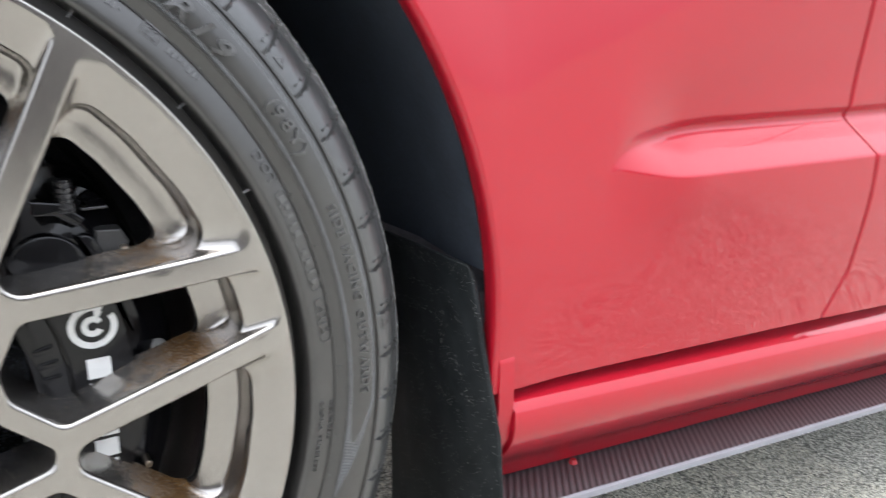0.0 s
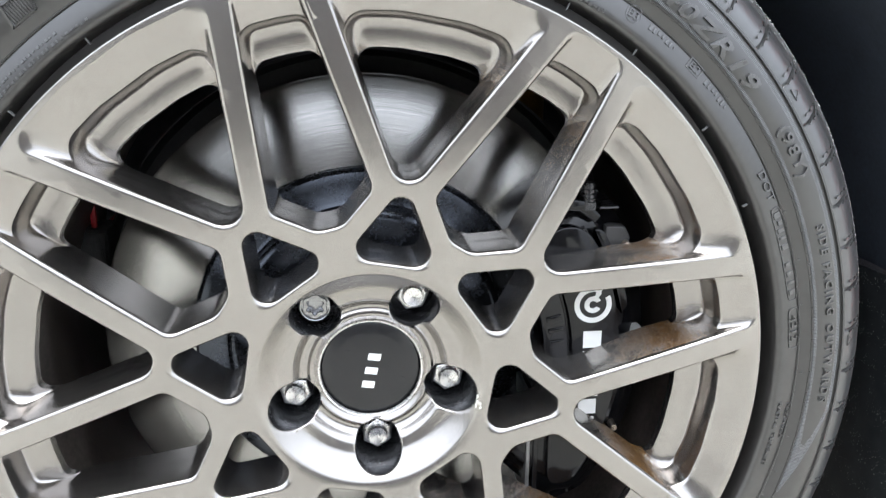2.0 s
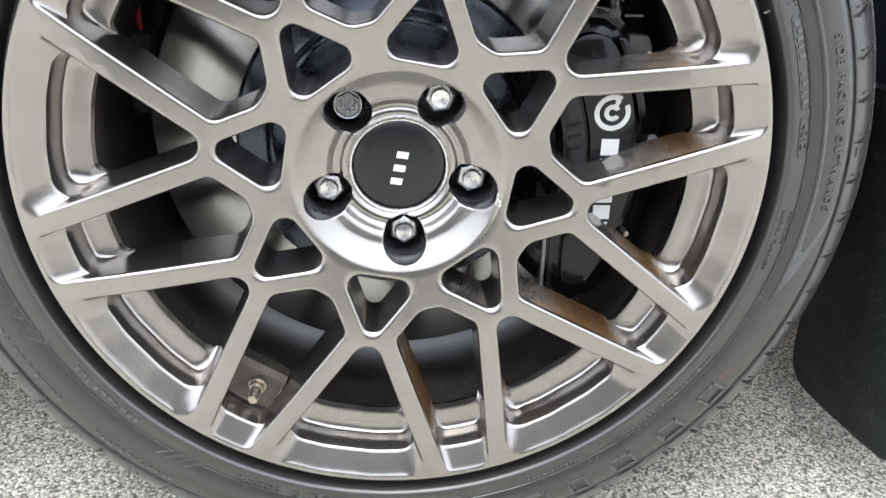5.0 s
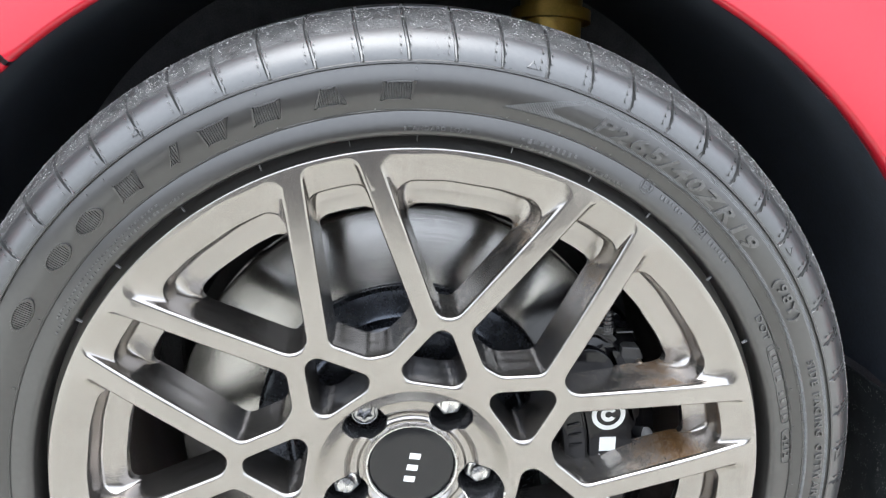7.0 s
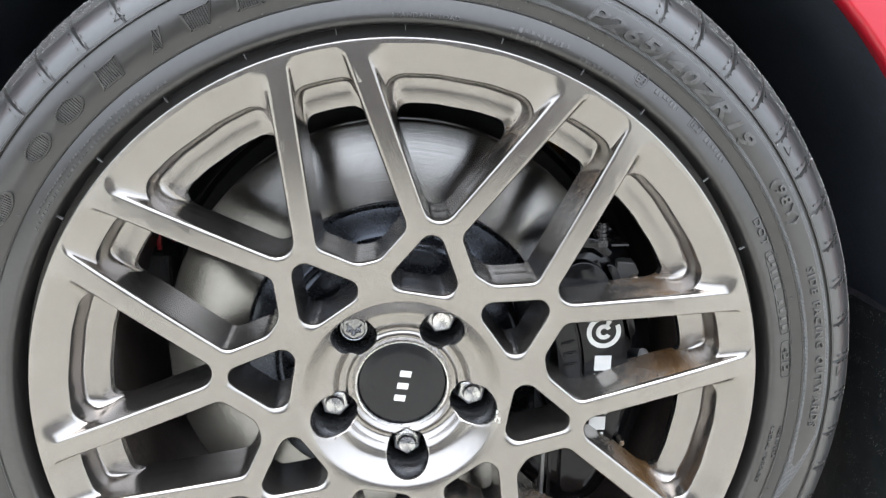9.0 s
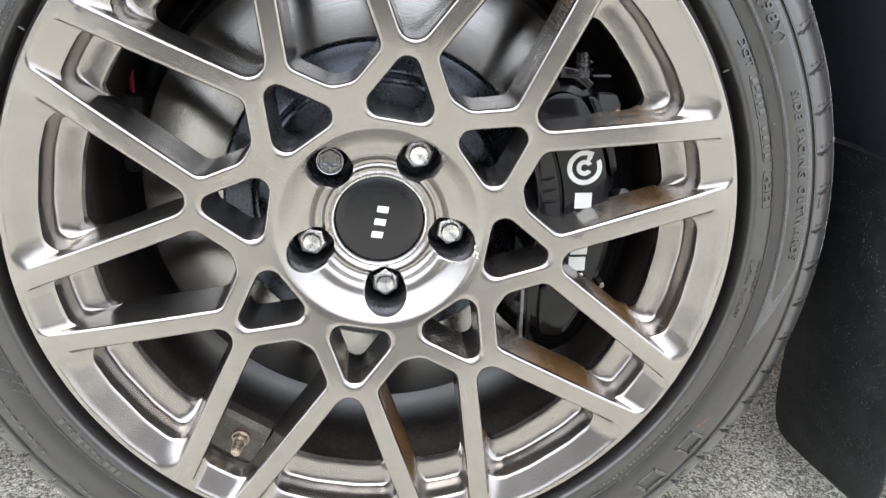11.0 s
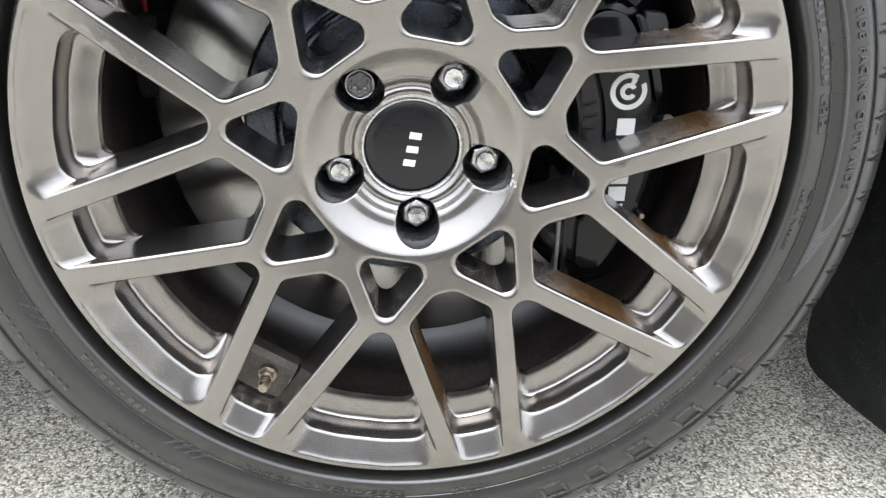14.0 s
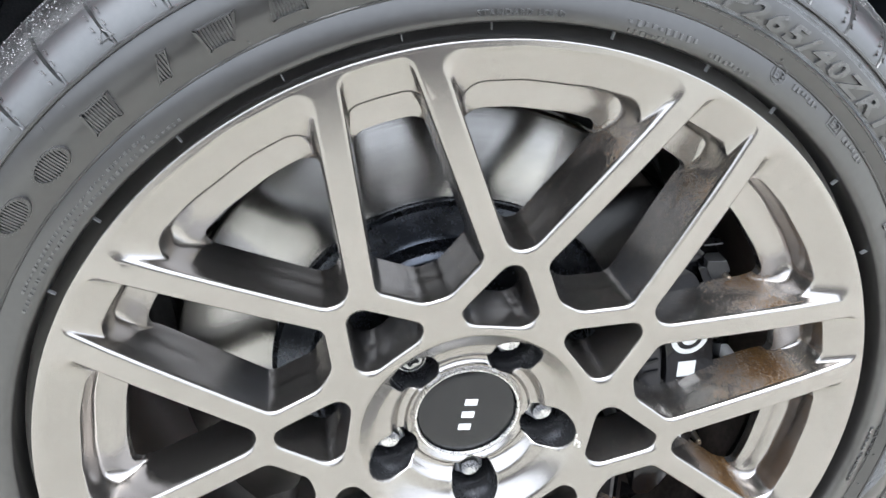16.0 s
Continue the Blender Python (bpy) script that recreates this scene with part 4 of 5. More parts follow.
# ---- tyre ----
SIDE = [(0.2585, -0.0300), (0.2640, -0.0300), (0.2686, -0.0320), (0.2692, -0.0475), (0.2698, -0.0520), (0.2708, -0.0541), (0.2722, -0.0550), (0.2738, -0.0552), (0.2760, -0.0550), (0.2790, -0.0545), (0.2820, -0.0538), (0.2845, -0.0531), (0.2856, -0.0527), (0.2860, -0.0534), (0.2865, -0.0535), (0.2870, -0.0530), (0.2895, -0.0541), (0.2925, -0.0554), (0.2955, -0.0563),
        (0.2985, -0.0569), (0.3010, -0.0571), (0.3040, -0.0570), (0.3070, -0.0566), (0.3100, -0.0559), (0.3130, -0.0550), (0.3152, -0.0542), (0.3158, -0.0555), (0.3170, -0.0553), (0.3177, -0.0538), (0.3225, -0.0528), (0.3295, -0.0480), (0.3362, -0.0408), (0.3416, -0.0320), (0.3453, -0.0225), (0.3478, -0.0120), (0.3486, -0.0080),
        (0.3420, -0.0065), (0.3420, -0.0005), (0.3491, 0.0010), (0.3500, 0.0250), (0.3503, 0.0270), (0.3425, 0.0285), (0.3425, 0.0385), (0.3504, 0.0400), (0.3506, 0.0755)]
REAR = [(r, 0.151 - y) for r, y in reversed(SIDE[:-1])]
PITCHES = 34


def sidewall_y(r):
    return table([(a, b) for a, b in SIDE[:36]], r)


def make_tyre():
    prof = SIDE + REAR
    steps = [0.0, 0.03, 0.042, 0.062, 0.074, 0.12, 0.2, 0.3, 0.4, 0.5, 0.53, 0.542, 0.562, 0.574, 0.62, 0.7, 0.8, 0.9]
    verts, k = [], len(prof)
    cols = []
    for p in range(PITCHES):
        for q, s in enumerate(steps):
            cols.append((2 * math.pi * (p + s) / PITCHES, q, p))
    for a, q, p in cols:
        for j, (r, y) in enumerate(prof):
            front = y < 0.0
            cut = 0.0
            if q in (2, 3) and r > 0.3195 and y < 0.030:
                cut = 0.0028
            if q in (11, 12) and r > 0.3195 and y < 0.030:
                cut = 0.0022
            if cut:
                cut *= smooth(0.319, 0.3245, r)
            # the cut runs square to the surface
            ny = smooth(0.346, 0.335, r) if front else 0.0
            rr, yy = r - cut * (1 - 0.6 * ny), y + cut * ny
            slant = 0.010 * smooth(0.318, 0.347, r) if front else 0.010
            x, z = rr * math.cos(a + slant), rr * math.sin(a + slant)
            floor = -ZC + 0.0012
            if z < floor:
                z = floor
            elif z < floor + 0.03 and front:
                yy -= 0.0025 * (1 - (z - floor) / 0.03) * smooth(0.28, 0.31, rr)
            verts.append((x, yy, ZC + z))
    m = len(cols)
    faces = [(i * k + j, i * k + j + 1, ((i + 1) % m) * k + j + 1, ((i + 1) % m) * k + j) for i in range(m) for j in range(k - 1)]
    kind = [0 if max(prof[j][0], prof[j + 1][0]) < 0.3180 else 2 if max(prof[j][0], prof[j + 1][0]) < 0.3370 and not 0.0 < prof[j][1] < 0.15 else 1 for j in range(k - 1)]
    slots = kind * m
    return part("tyre", mesh_of("tyre", verts, faces, [RUBBER, TREAD, SHOULDER], slots, sharp=40), wheel, "worn black low-profile tyre with raised sidewall markings")


tyre = make_tyre()


def on_tyre(a, r, up):
    """A point on the sidewall at angle a (degrees) and radius r, raised by up."""
    b = radians(a)
    return (r * math.cos(b), sidewall_y(r) - up, ZC + r * math.sin(b))


def grid_shape(name, rows, mat, parent, label="", up=0.0011):
    """Raised quads on the sidewall, each given as four (angle, radius) corners, with sloping edges."""
    verts, faces = [], []
    for quad in rows:
        ca, cr = sum(q[0] for q in quad) / 4, sum(q[1] for q in quad) / 4
        n = len(verts)
        verts += [on_tyre(a, r, -0.0002) for a, r in quad] + [on_tyre(a + (ca - a) * 0.16, r + (cr - r) * 0.05, up) for a, r in quad]
        faces += [(n + 4, n + 5, n + 6, n + 7)] + [(n + i, n + (i + 1) % 4, n + 4 + (i + 1) % 4, n + 4 + i) for i in range(4)]
    return part(name, mesh_of(name, verts, faces, mat, sharp=20), parent, label)


def word(text, a0, a1, r0, r1, up=0.0011, name="sidewall_word", bold=0.0, lean=0.0, mat=None, loose=1.15):
    """Raised writing along the sidewall from angle a0 to a1 (clockwise), its feet at radius r0 and its heads at r1."""
    cu = bpy.data.curves.new(name, "FONT")
    cu.body, cu.size, cu.extrude, cu.resolution_u = text, 1.0, 0.0, 2
    cu.offset, cu.shear, cu.space_character, cu.space_word = bold, lean, loose, 1.3
    tmp = new("lettering", cu)
    me = bpy.data.meshes.new_from_object(tmp.evaluated_get(bpy.context.evaluated_depsgraph_get()))
    bpy.data.objects.remove(tmp)
    co = np.array([v.co for v in me.vertices])
    lo, hi = co.min(0), co.max(0)
    bm = bmesh.new()
    bm.from_mesh(me)
    bpy.data.meshes.remove(me)
    top = list(bm.faces)
    made = bmesh.ops.extrude_face_region(bm, geom=top)
    lifted = {v for v in made["geom"] if isinstance(v, bmesh.types.BMVert)}
    for v in bm.verts:
        s, h = (v.co.x - lo[0]) / (hi[0] - lo[0]), (v.co.y - lo[1]) / (hi[1] - lo[1])
        a, r = a0 + (a1 - a0) * s, r0 + (r1 - r0) * h
        v.co = on_tyre(a, r, up if v in lifted else -0.0003)
    return part(name, bm_mesh(name, bm, mat or RUBBER_RIB, sharp=25), tyre_words, "raised black lettering")


tyre_words = wheel


def make_grit(count=8000):
    """Crumbs of worn rubber and sand that stick to the outer tread."""
    rng = random.Random(23)
    shoulder = [(r, y) for r, y in SIDE if r > 0.3350 and y < -0.007]
    verts, faces = [], []
    for _ in range(count):
        k = rng.randrange(len(shoulder) - 1)
        t = rng.random()
        r = shoulder[k][0] + (shoulder[k + 1][0] - shoulder[k][0]) * t
        y = shoulder[k][1] + (shoulder[k + 1][1] - shoulder[k][1]) * t
        if r < 0.3385 and rng.random() < 0.8:
            continue
        a = rng.uniform(-0.35, 3.5)
        c = Vector((r * math.cos(a), y, ZC + r * math.sin(a)))
        s = rng.uniform(0.00025, 0.0007)
        n = len(verts)
        for d in ((1, 0, 0), (-0.5, 0.8, 0.2), (-0.5, -0.8, 0.1), (0, 0.1, 1)):
            verts.append(c + s * Vector(d) + Vector([rng.uniform(-0.4, 0.4) * s for _ in range(3)]))
        faces += [(n, n + 1, n + 3), (n + 1, n + 2, n + 3), (n + 2, n, n + 3), (n, n + 2, n + 1)]
    grit = part("tread_grit", mesh_of("tread_grit", verts, faces, simple("grit", (0.30, 0.297, 0.29), 0.40, vary=0.7, scale=300), sharp=20), wheel, "pale crumbs and sand on the worn tread")
    grit["kind"] = "stuff"


make_grit()
# writing that can be read
word("P265/40ZR19", 67.2, 39.6, 0.2968, 0.3078, up=0.0017, name="size_marking", bold=0.025, lean=0.25)
word("(98Y)", 34.0, 27.2, 0.2985, 0.3085, up=0.0017, name="load_marking", bold=0.015)
word("SIDE FACING OUTWARDS", 20.6, -3.3, 0.3025, 0.3082, up=0.0014, name="side_marking", bold=0.012, loose=1.35)
word("STANDARD LOAD", 91.4, 82.4, 0.2735, 0.2764, up=0.0011, name="load_note", bold=0.01)
word("DOT", 30.2, 26.0, 0.2795, 0.2845, up=0.0012, name="approval_marking")
word("MADE IN U.S.A.", -3.9, -9.2, 0.2825, 0.2852, up=0.0011, name="origin_note")
word("RADIAL TUBELESS", -3.7, -13.6, 0.2755, 0.2782, up=0.0011, name="tyre_type_note")


def bars(a0, a1, r0, r1, count, name="small_print", up=0.0008):
    """Small raised print that cannot be read: a row of plain bars."""
    step, pick = (a1 - a0) / count, random.Random(count * 31 + int(r0 * 1e4))
    rows = []
    for i in range(count):
        p, w = a0 + step * (i + pick.uniform(0.0, 0.15)), step * pick.uniform(0.30, 0.75)
        low, high = r0 + (r1 - r0) * pick.choice((0.0, 0.0, 0.3)), r1 - (r1 - r0) * pick.choice((0.0, 0.0, 0.25))
        rows.append(((p, low), (p + w, low), (p + w, high), (p, high)))
    return grid_shape(name, rows, RUBBER_RIB, wheel, "raised small print", up)


bars(75.6, 67.0, 0.2750, 0.2782, 10)
bars(75.4, 70.6, 0.2705, 0.2735, 7)
bars(65.5, 59.5, 0.2725, 0.2752, 9)
bars(54.2, 49.6, 0.2810, 0.2842, 7)
bars(44.4, 39.6, 0.2810, 0.2842, 7)
bars(24.4, 18.4, 0.2795, 0.2842, 5)
bars(17.0, 11.8, 0.2795, 0.2842, 4)
bars(150.0, 122.0, 0.2745, 0.2763, 40)
bars(148.0, 126.0, 0.2785, 0.2800, 36)
word("P265/40ZR19", -91.4, -108.4, 0.2785, 0.2828, up=0.0010, name="size_marking")
word("(98Y)", -110.6, -118.2, 0.2785, 0.2828, up=0.0010, name="load_marking")
bars(-68.0, -56.0, 0.2795, 0.2820, 14)
bars(-52.0, -30.0, 0.2800, 0.2825, 24)
bars(-78.0, -84.0, 0.2790, 0.2825, 4)
bars(-150.0, -136.0, 0.2760, 0.2815, 10)
bars(-168.0, -146.0, 0.3040, 0.3075, 14)
bars(-140.0, -126.0, 0.3060, 0.3095, 12)


def ring_shape(name, a, r, rad_a, rad_r, thick, n=28):
    """A raised ring on the sidewall; radii in degrees and metres."""
    rows = []
    for i in range(n):
        t0, t1 = 2 * math.pi * i / n, 2 * math.pi * (i + 1) / n
        rows.append([(a + rad_a * k * math.cos(t), r + rad_r * k * math.sin(t)) for t, k in ((t0, 1), (t1, 1), (t1, 1 - thick), (t0, 1 - thick))])
    return grid_shape(name, rows, RUBBER_RIB, wheel, "raised ring", 0.0004)


ring_shape("approval_ring", 56.6, 0.2826, 1.05, 0.0052, 0.16)
word("E3", 57.3, 55.9, 0.2802, 0.2850, up=0.0011, name="approval_code")
word("E2", 47.2, 45.7, 0.2812, 0.2856, up=0.0011, name="approval_code")
for a0, a1, r0, r1 in ((47.6, 45.3, 0.2862, 0.2869), (47.6, 45.3, 0.2799, 0.2806), (47.6, 47.42, 0.2799, 0.2869), (45.48, 45.3, 0.2799, 0.2869)):
    grid_shape("approval_frame", [((a0, r0), (a1, r0), (a1, r1), (a0, r1))], RUBBER_RIB, wheel, "", 0.0004)


word("4212", 9.2, 5.6, 0.2798, 0.2842, up=0.0012, name="date_code")
# raised loops round the codes
for a0, a1 in ((24.9, 11.4), (10.3, 4.4)):
    mid, half, n = (a0 + a1) / 2, (a0 - a1) / 2, 40
    rows = []
    for i in range(n):
        quad = []
        for t, k in ((i, 1.0), (i + 1, 1.0), (i + 1, 0.86), (i, 0.86)):
            c, s = math.cos(2 * math.pi * t / n), math.sin(2 * math.pi * t / n)
            c, s = math.copysign(abs(c) ** 0.35, c), math.copysign(abs(s) ** 0.35, s)
            quad.append((mid + (half - 0.72 * 0.14 * (k < 1)) * c, 0.2820 + 0.0041 * k * s))
        rows.append(quad)
    grid_shape("code_frame", rows, RUBBER_RIB, wheel, "raised loop round a code", 0.0007)


def ribbed(name, outline, pitch, mat, label, up=0.0012):
    """A plain raised shape filled with fine ribs. outline: (angle, radius) corners, counter-clockwise or not."""
    n = len(outline)
    lo, hi = min(p[0] for p in outline), max(p[0] for p in outline)

    def span(a):
        cuts = []
        for i in range(n):
            (a0, r0), (a1, r1) = outline[i], outline[(i + 1) % n]
            if (a0 > a) != (a1 > a):
                cuts.append(r0 + (r1 - r0) * (a - a0) / (a1 - a0))
        return (min(cuts), max(cuts)) if len(cuts) > 1 else None

    verts, faces, a = [], [], lo + pitch * 0.1
    while a < hi:
        for s, h in ((0.0, 0.0002), (0.28, 0.0002), (0.40, up), (0.85, up)):
            got = span(a + s * pitch)
            if got and got[1] - got[0] > 0.0004:
                k = len(verts)
                e = min(0.0004, (got[1] - got[0]) * 0.2)
                verts += [on_tyre(a + s * pitch, got[0], -0.0003), on_tyre(a + s * pitch, got[0] + e, h), on_tyre(a + s * pitch, got[1] - e, h), on_tyre(a + s * pitch, got[1], -0.0003)]
                if k:
                    faces += [(k - 4 + i, k - 3 + i, k + 1 + i, k + i) for i in range(3)]
        a += pitch
    return part(name, mesh_of(name, verts, faces, mat, sharp=20), wheel, label)


def oval(a, r, rad_a, rad_r, n=26):
    return [(a + rad_a * math.cos(2 * math.pi * i / n), r + rad_r * math.sin(2 * math.pi * i / n)) for i in range(n)]


def slanted(a, wide, lean, r0=0.2930, r1=0.3052, nip=0.0):
    return [(a + wide / 2, r0), (a - wide / 2, r0), (a - wide / 2 - lean + nip, r1), (a + wide / 2 - lean - nip, r1)]


# the maker's name as plain ribbed shapes
for outline in (oval(149.4, 0.2990, 2.6, 0.0060), oval(138.0 + 2.2, 0.2990, 2.3, 0.0062), oval(134.0, 0.2990, 2.3, 0.0062), slanted(127.6, 3.4, 0.6), slanted(121.0, 1.5, 1.4, nip=0.3),
                slanted(115.0, 2.6, 0.5, nip=-0.8), slanted(108.4, 3.6, 0.7), slanted(100.4, 4.2, 0.2, nip=1.2), slanted(92.3, 4.0, 0.6)):
    ribbed("brand_shape", outline, 0.30, RUBBER_RIB, "ribbed plain brand shape")
    mid = (sum(q[0] for q in outline) / len(outline), sum(q[1] for q in outline) / len(outline))
    inner = [(mid[0] + (q[0] - mid[0]) * 0.80, mid[1] + (q[1] - mid[1]) * 0.84) for q in outline]
    grid_shape("brand_border", [(outline[i - 1], outline[i], inner[i], inner[i - 1]) for i in range(len(outline))], RUBBER, wheel, "raised border of a brand shape", 0.0020)
# the model name at the foot of the tyre
for a, wide in ((-35.5, 4.2), (-44.0, 4.6), (-53.0, 4.2), (-60.8, 3.4), (-67.8, 4.2), (-79.0, 3.6), (-86.0, 3.6)):
    outer = slanted(a, wide, -0.4, 0.2965, 0.3095)
    mid = (sum(q[0] for q in outer) / 4, sum(q[1] for q in outer) / 4)
    inner = [(mid[0] + (q[0] - mid[0]) * 0.70, mid[1] + (q[1] - mid[1]) * 0.76) for q in outer]
    rows = [(outer[i], outer[(i + 1) % 4], inner[(i + 1) % 4], inner[i]) for i in range(4)]
    grid_shape("model_shape", rows, RUBBER_RIB, wheel, "plain raised model shape", 0.0020)
# flashes on the forward side
for a in (-158.5, -156.6, -154.7, -128.6, -127.0, -125.4, -123.8):
    ribbed("flash", slanted(a, 0.5, 2.6, 0.2835, 0.2935), 0.45, RUBBER_RIB, "slanted raised flash")

# the ribbed band behind the size marking, pointed at both ends
rows, a = [], 79.0
while a > -17.5:
    lo = 0.2945
    hi = 0.3135
    if a > 69.5:
        hi = 0.2945 + (0.3120 - 0.2945) * (79.0 - a) / 9.5
    if a < -4.5:
        hi = 0.2945 + (0.3135 - 0.2945) * (a + 17.5) / 13.0
    if hi - lo > 0.0006:
        rows.append(((a - 0.05, lo), (a + 0.05, lo), (a + 0.05, hi), (a - 0.05, hi)))
    a -= 0.2
grid_shape("ribbed_band", rows, RUBBER_PALE, wheel, "finely ribbed sidewall band", 0.0006)["kind"] = "stuff"

# raised line along the band's lower edge
line = [79.0 - 1.5 * i for i in range(65)]
grid_shape("band_edge", [((a, 0.2933), (a - 1.5, 0.2933), (a - 1.5, 0.2942), (a, 0.2942)) for a in line], RUBBER, wheel, "raised edge of the ribbed band", 0.0008)["kind"] = "stuff"
# small raised pips and wear marks by the shoulder cuts
rows = []
for p in range(PITCHES):
    for s, sides in ((0.052, 1), (0.552, 1)):
        mid = 360 * (p + s) / PITCHES + 0.35
        for d in (-0.55, 0.55):
            for r in (0.3215, 0.3265, 0.3315):
                rows.append(((mid + d - 0.10, r), (mid + d + 0.10, r + 0.0006), (mid + d + 0.15, r + 0.0026), (mid + d - 0.05, r + 0.0020)))
grid_shape("shoulder_pattern", rows, RUBBER_RIB, wheel, "small raised shoulder marks", 0.0014)["kind"] = "stuff"
rows = []
rng = random.Random(5)
for i in range(44):
    a, r = rng.uniform(0, 360), rng.choice((0.2885, 0.2870, 0.3115))
    rows.append(((a - 0.09, r), (a + 0.09, r), (a + 0.09, r + 0.0011), (a - 0.09, r + 0.0011)))
grid_shape("vent_pattern", rows, RUBBER_RIB, wheel, "small rubber vent pips", 0.0009)["kind"] = "stuff"
# thin rubber flash across the bead, beside the rim
bm = bmesh.new()
for i in range(11):
    a = radians(28 + i * 12 + rng.uniform(-2, 2))
    m = Matrix.Translation((0.2676 * math.cos(a), -0.0475, ZC + 0.2676 * math.sin(a))) @ Euler((0, -a, 0)).to_matrix().to_4x4() @ Matrix.Diagonal((0.0046, 0.0030, 0.0004, 1))
    bmesh.ops.create_cube(bm, size=1.0, matrix=m)
part("bead_flash", bm_mesh("bead_flash", bm, simple("pale_flash", (0.16, 0.16, 0.16), 0.5, vary=0.2)), wheel, "thin pale rubber flash on the tyre bead")["kind"] = "stuff"
# small triangles that point to the wear bars
for a in (76.5, 122.6, 36.0, 4.5, -40.0):
    ring = [(a + 0.75, 0.3212), (a - 0.75, 0.3212), (a, 0.3262)]
    rows = []
    for i in range(3):
        p, q = ring[i], ring[(i + 1) % 3]
        c = (a, 0.3228)
        rows.append((p, q, (q[0] * 0.72 + c[0] * 0.28, q[1] * 0.72 + c[1] * 0.28), (p[0] * 0.72 + c[0] * 0.28, p[1] * 0.72 + c[1] * 0.28)))
    grid_shape("wear_mark", rows, RUBBER_RIB, wheel, "small raised triangle", 0.0006)

# ---- brake ----
DISC_Y = 0.060
disc = part("brake_disc", revolve("brake_disc", [(0.130, DISC_Y + 0.010), (0.130, DISC_Y), (0.1925, DISC_Y), (0.1945, DISC_Y + 0.0015), (0.1945, DISC_Y + 0.012), (0.188, DISC_Y + 0.013), (0.188, DISC_Y + 0.022), (0.1945, DISC_Y + 0.023), (0.1945, DISC_Y + 0.034), (0.13, DISC_Y + 0.035)], DISC, n=160, sharp=40), car, "bare turned iron brake disc")
part("disc_hat", revolve("disc_hat", [(0.1298, DISC_Y + 0.012), (0.1292, DISC_Y - 0.004), (0.1265, DISC_Y - 0.0075), (0.120, DISC_Y - 0.009), (0.1075, DISC_Y - 0.0095), (0.1045, DISC_Y - 0.011), (0.1025, 0.036), (0.0995, 0.033), (0.096, 0.032), (0.03, 0.032)], simple("hat_metal", (0.060, 0.066, 0.078), 0.26, metal=0.9, vary=0.1), n=96), disc, "dark hub of the brake disc")
part("dust_shield", revolve("dust_shield", [(0.05, 0.125), (0.205, 0.125), (0.210, 0.118), (0.212, 0.118)], simple("shield_black", (0.014, 0.0145, 0.016), 0.55, vary=0.5), n=96), car, "black plate behind the brake disc")


def make_caliper():
    """A curved black six-piston body that bridges the disc's rear edge."""
    verts, faces = [], []
    a0, a1, n = -43.0, 40.0, 44
    # section in (radius, y), counter-clockwise, inside the rim
    sect = [(0.1220, 0.052), (0.1220, 0.012), (0.1245, 0.006), (0.1300, 0.0030), (0.1380, 0.0012), (0.1480, 0.0008), (0.1760, 0.0010), (0.1840, 0.0030), (0.1900, 0.006), (0.1935, 0.011), (0.1975, 0.016), (0.2040, 0.020), (0.2060, 0.028), (0.2060, 0.100), (0.19, 0.112), (0.13, 0.112)]
    k = len(sect)
    for i in range(n + 1):
        t = i / n
        a = radians(a0 + (a1 - a0) * t)
        end = 1 - smooth(0.0, 0.09, t) * (1 - smooth(0.91, 1.0, t))
        swell = 0.0025 * math.cos((t - 0.5) * 2 * math.pi * 3)
        for r, y in sect:
            rr = r + (0.160 - r) * 0.22 * end
            yy = y + 0.010 * end * (1 if y < 0.02 else 0) + (swell if y < 0 else 0) * 0.5
            verts.append((rr * math.cos(a), yy, ZC + rr * math.sin(a)))
    faces = [(i * k + j, i * k + (j + 1) % k, (i + 1) * k + (j + 1) % k, (i + 1) * k + j) for i in range(n) for j in range(k)]
    faces += [tuple(range(k - 1, -1, -1)), tuple(range(n * k, n * k + k))]
    me = mesh_of("brake_caliper", verts, faces, CALIPER, sharp=40)
    bm = bmesh.new()
    bm.from_mesh(me)
    bmesh.ops.recalc_face_normals(bm, faces=bm.faces)
    bm.to_mesh(me)
    bm.free()
    return part("brake_caliper", me, car, "gloss black brake caliper with white marks")


caliper = make_caliper()


def polar(a, r, y):
    return (r * math.cos(radians(a)), y, ZC + r * math.sin(radians(a)))


def plate(name, outline, y, deep, mat, parent, label="", bevel=0.0012):
    """A raised plate with a rounded rim: an outline of (x, z) points, counter-clockwise, its front at y."""
    k = len(outline)
    pts = [Vector(p) for p in outline]
    inward = []
    for i in range(k):
        t = (pts[(i + 1) % k] - pts[i - 1]).normalized()
        inward.append(Vector((-t.y, t.x)))
    verts = []
    for inset, back in ((0.0, deep), (0.0, bevel), (bevel * 0.3, bevel * 0.3), (bevel, 0.0)):
        verts += [(p.x + n.x * inset, y + back, ZC + p.y + n.y * inset) for p, n in zip(pts, inward)]
    faces = [(j * k + i, j * k + (i + 1) % k, (j + 1) * k + (i + 1) % k, (j + 1) * k + i) for j in range(3) for i in range(k)]
    faces.append(tuple(range(3 * k, 4 * k)))
    return part(name, mesh_of(name, verts, faces, mat, sharp=25), parent, label)


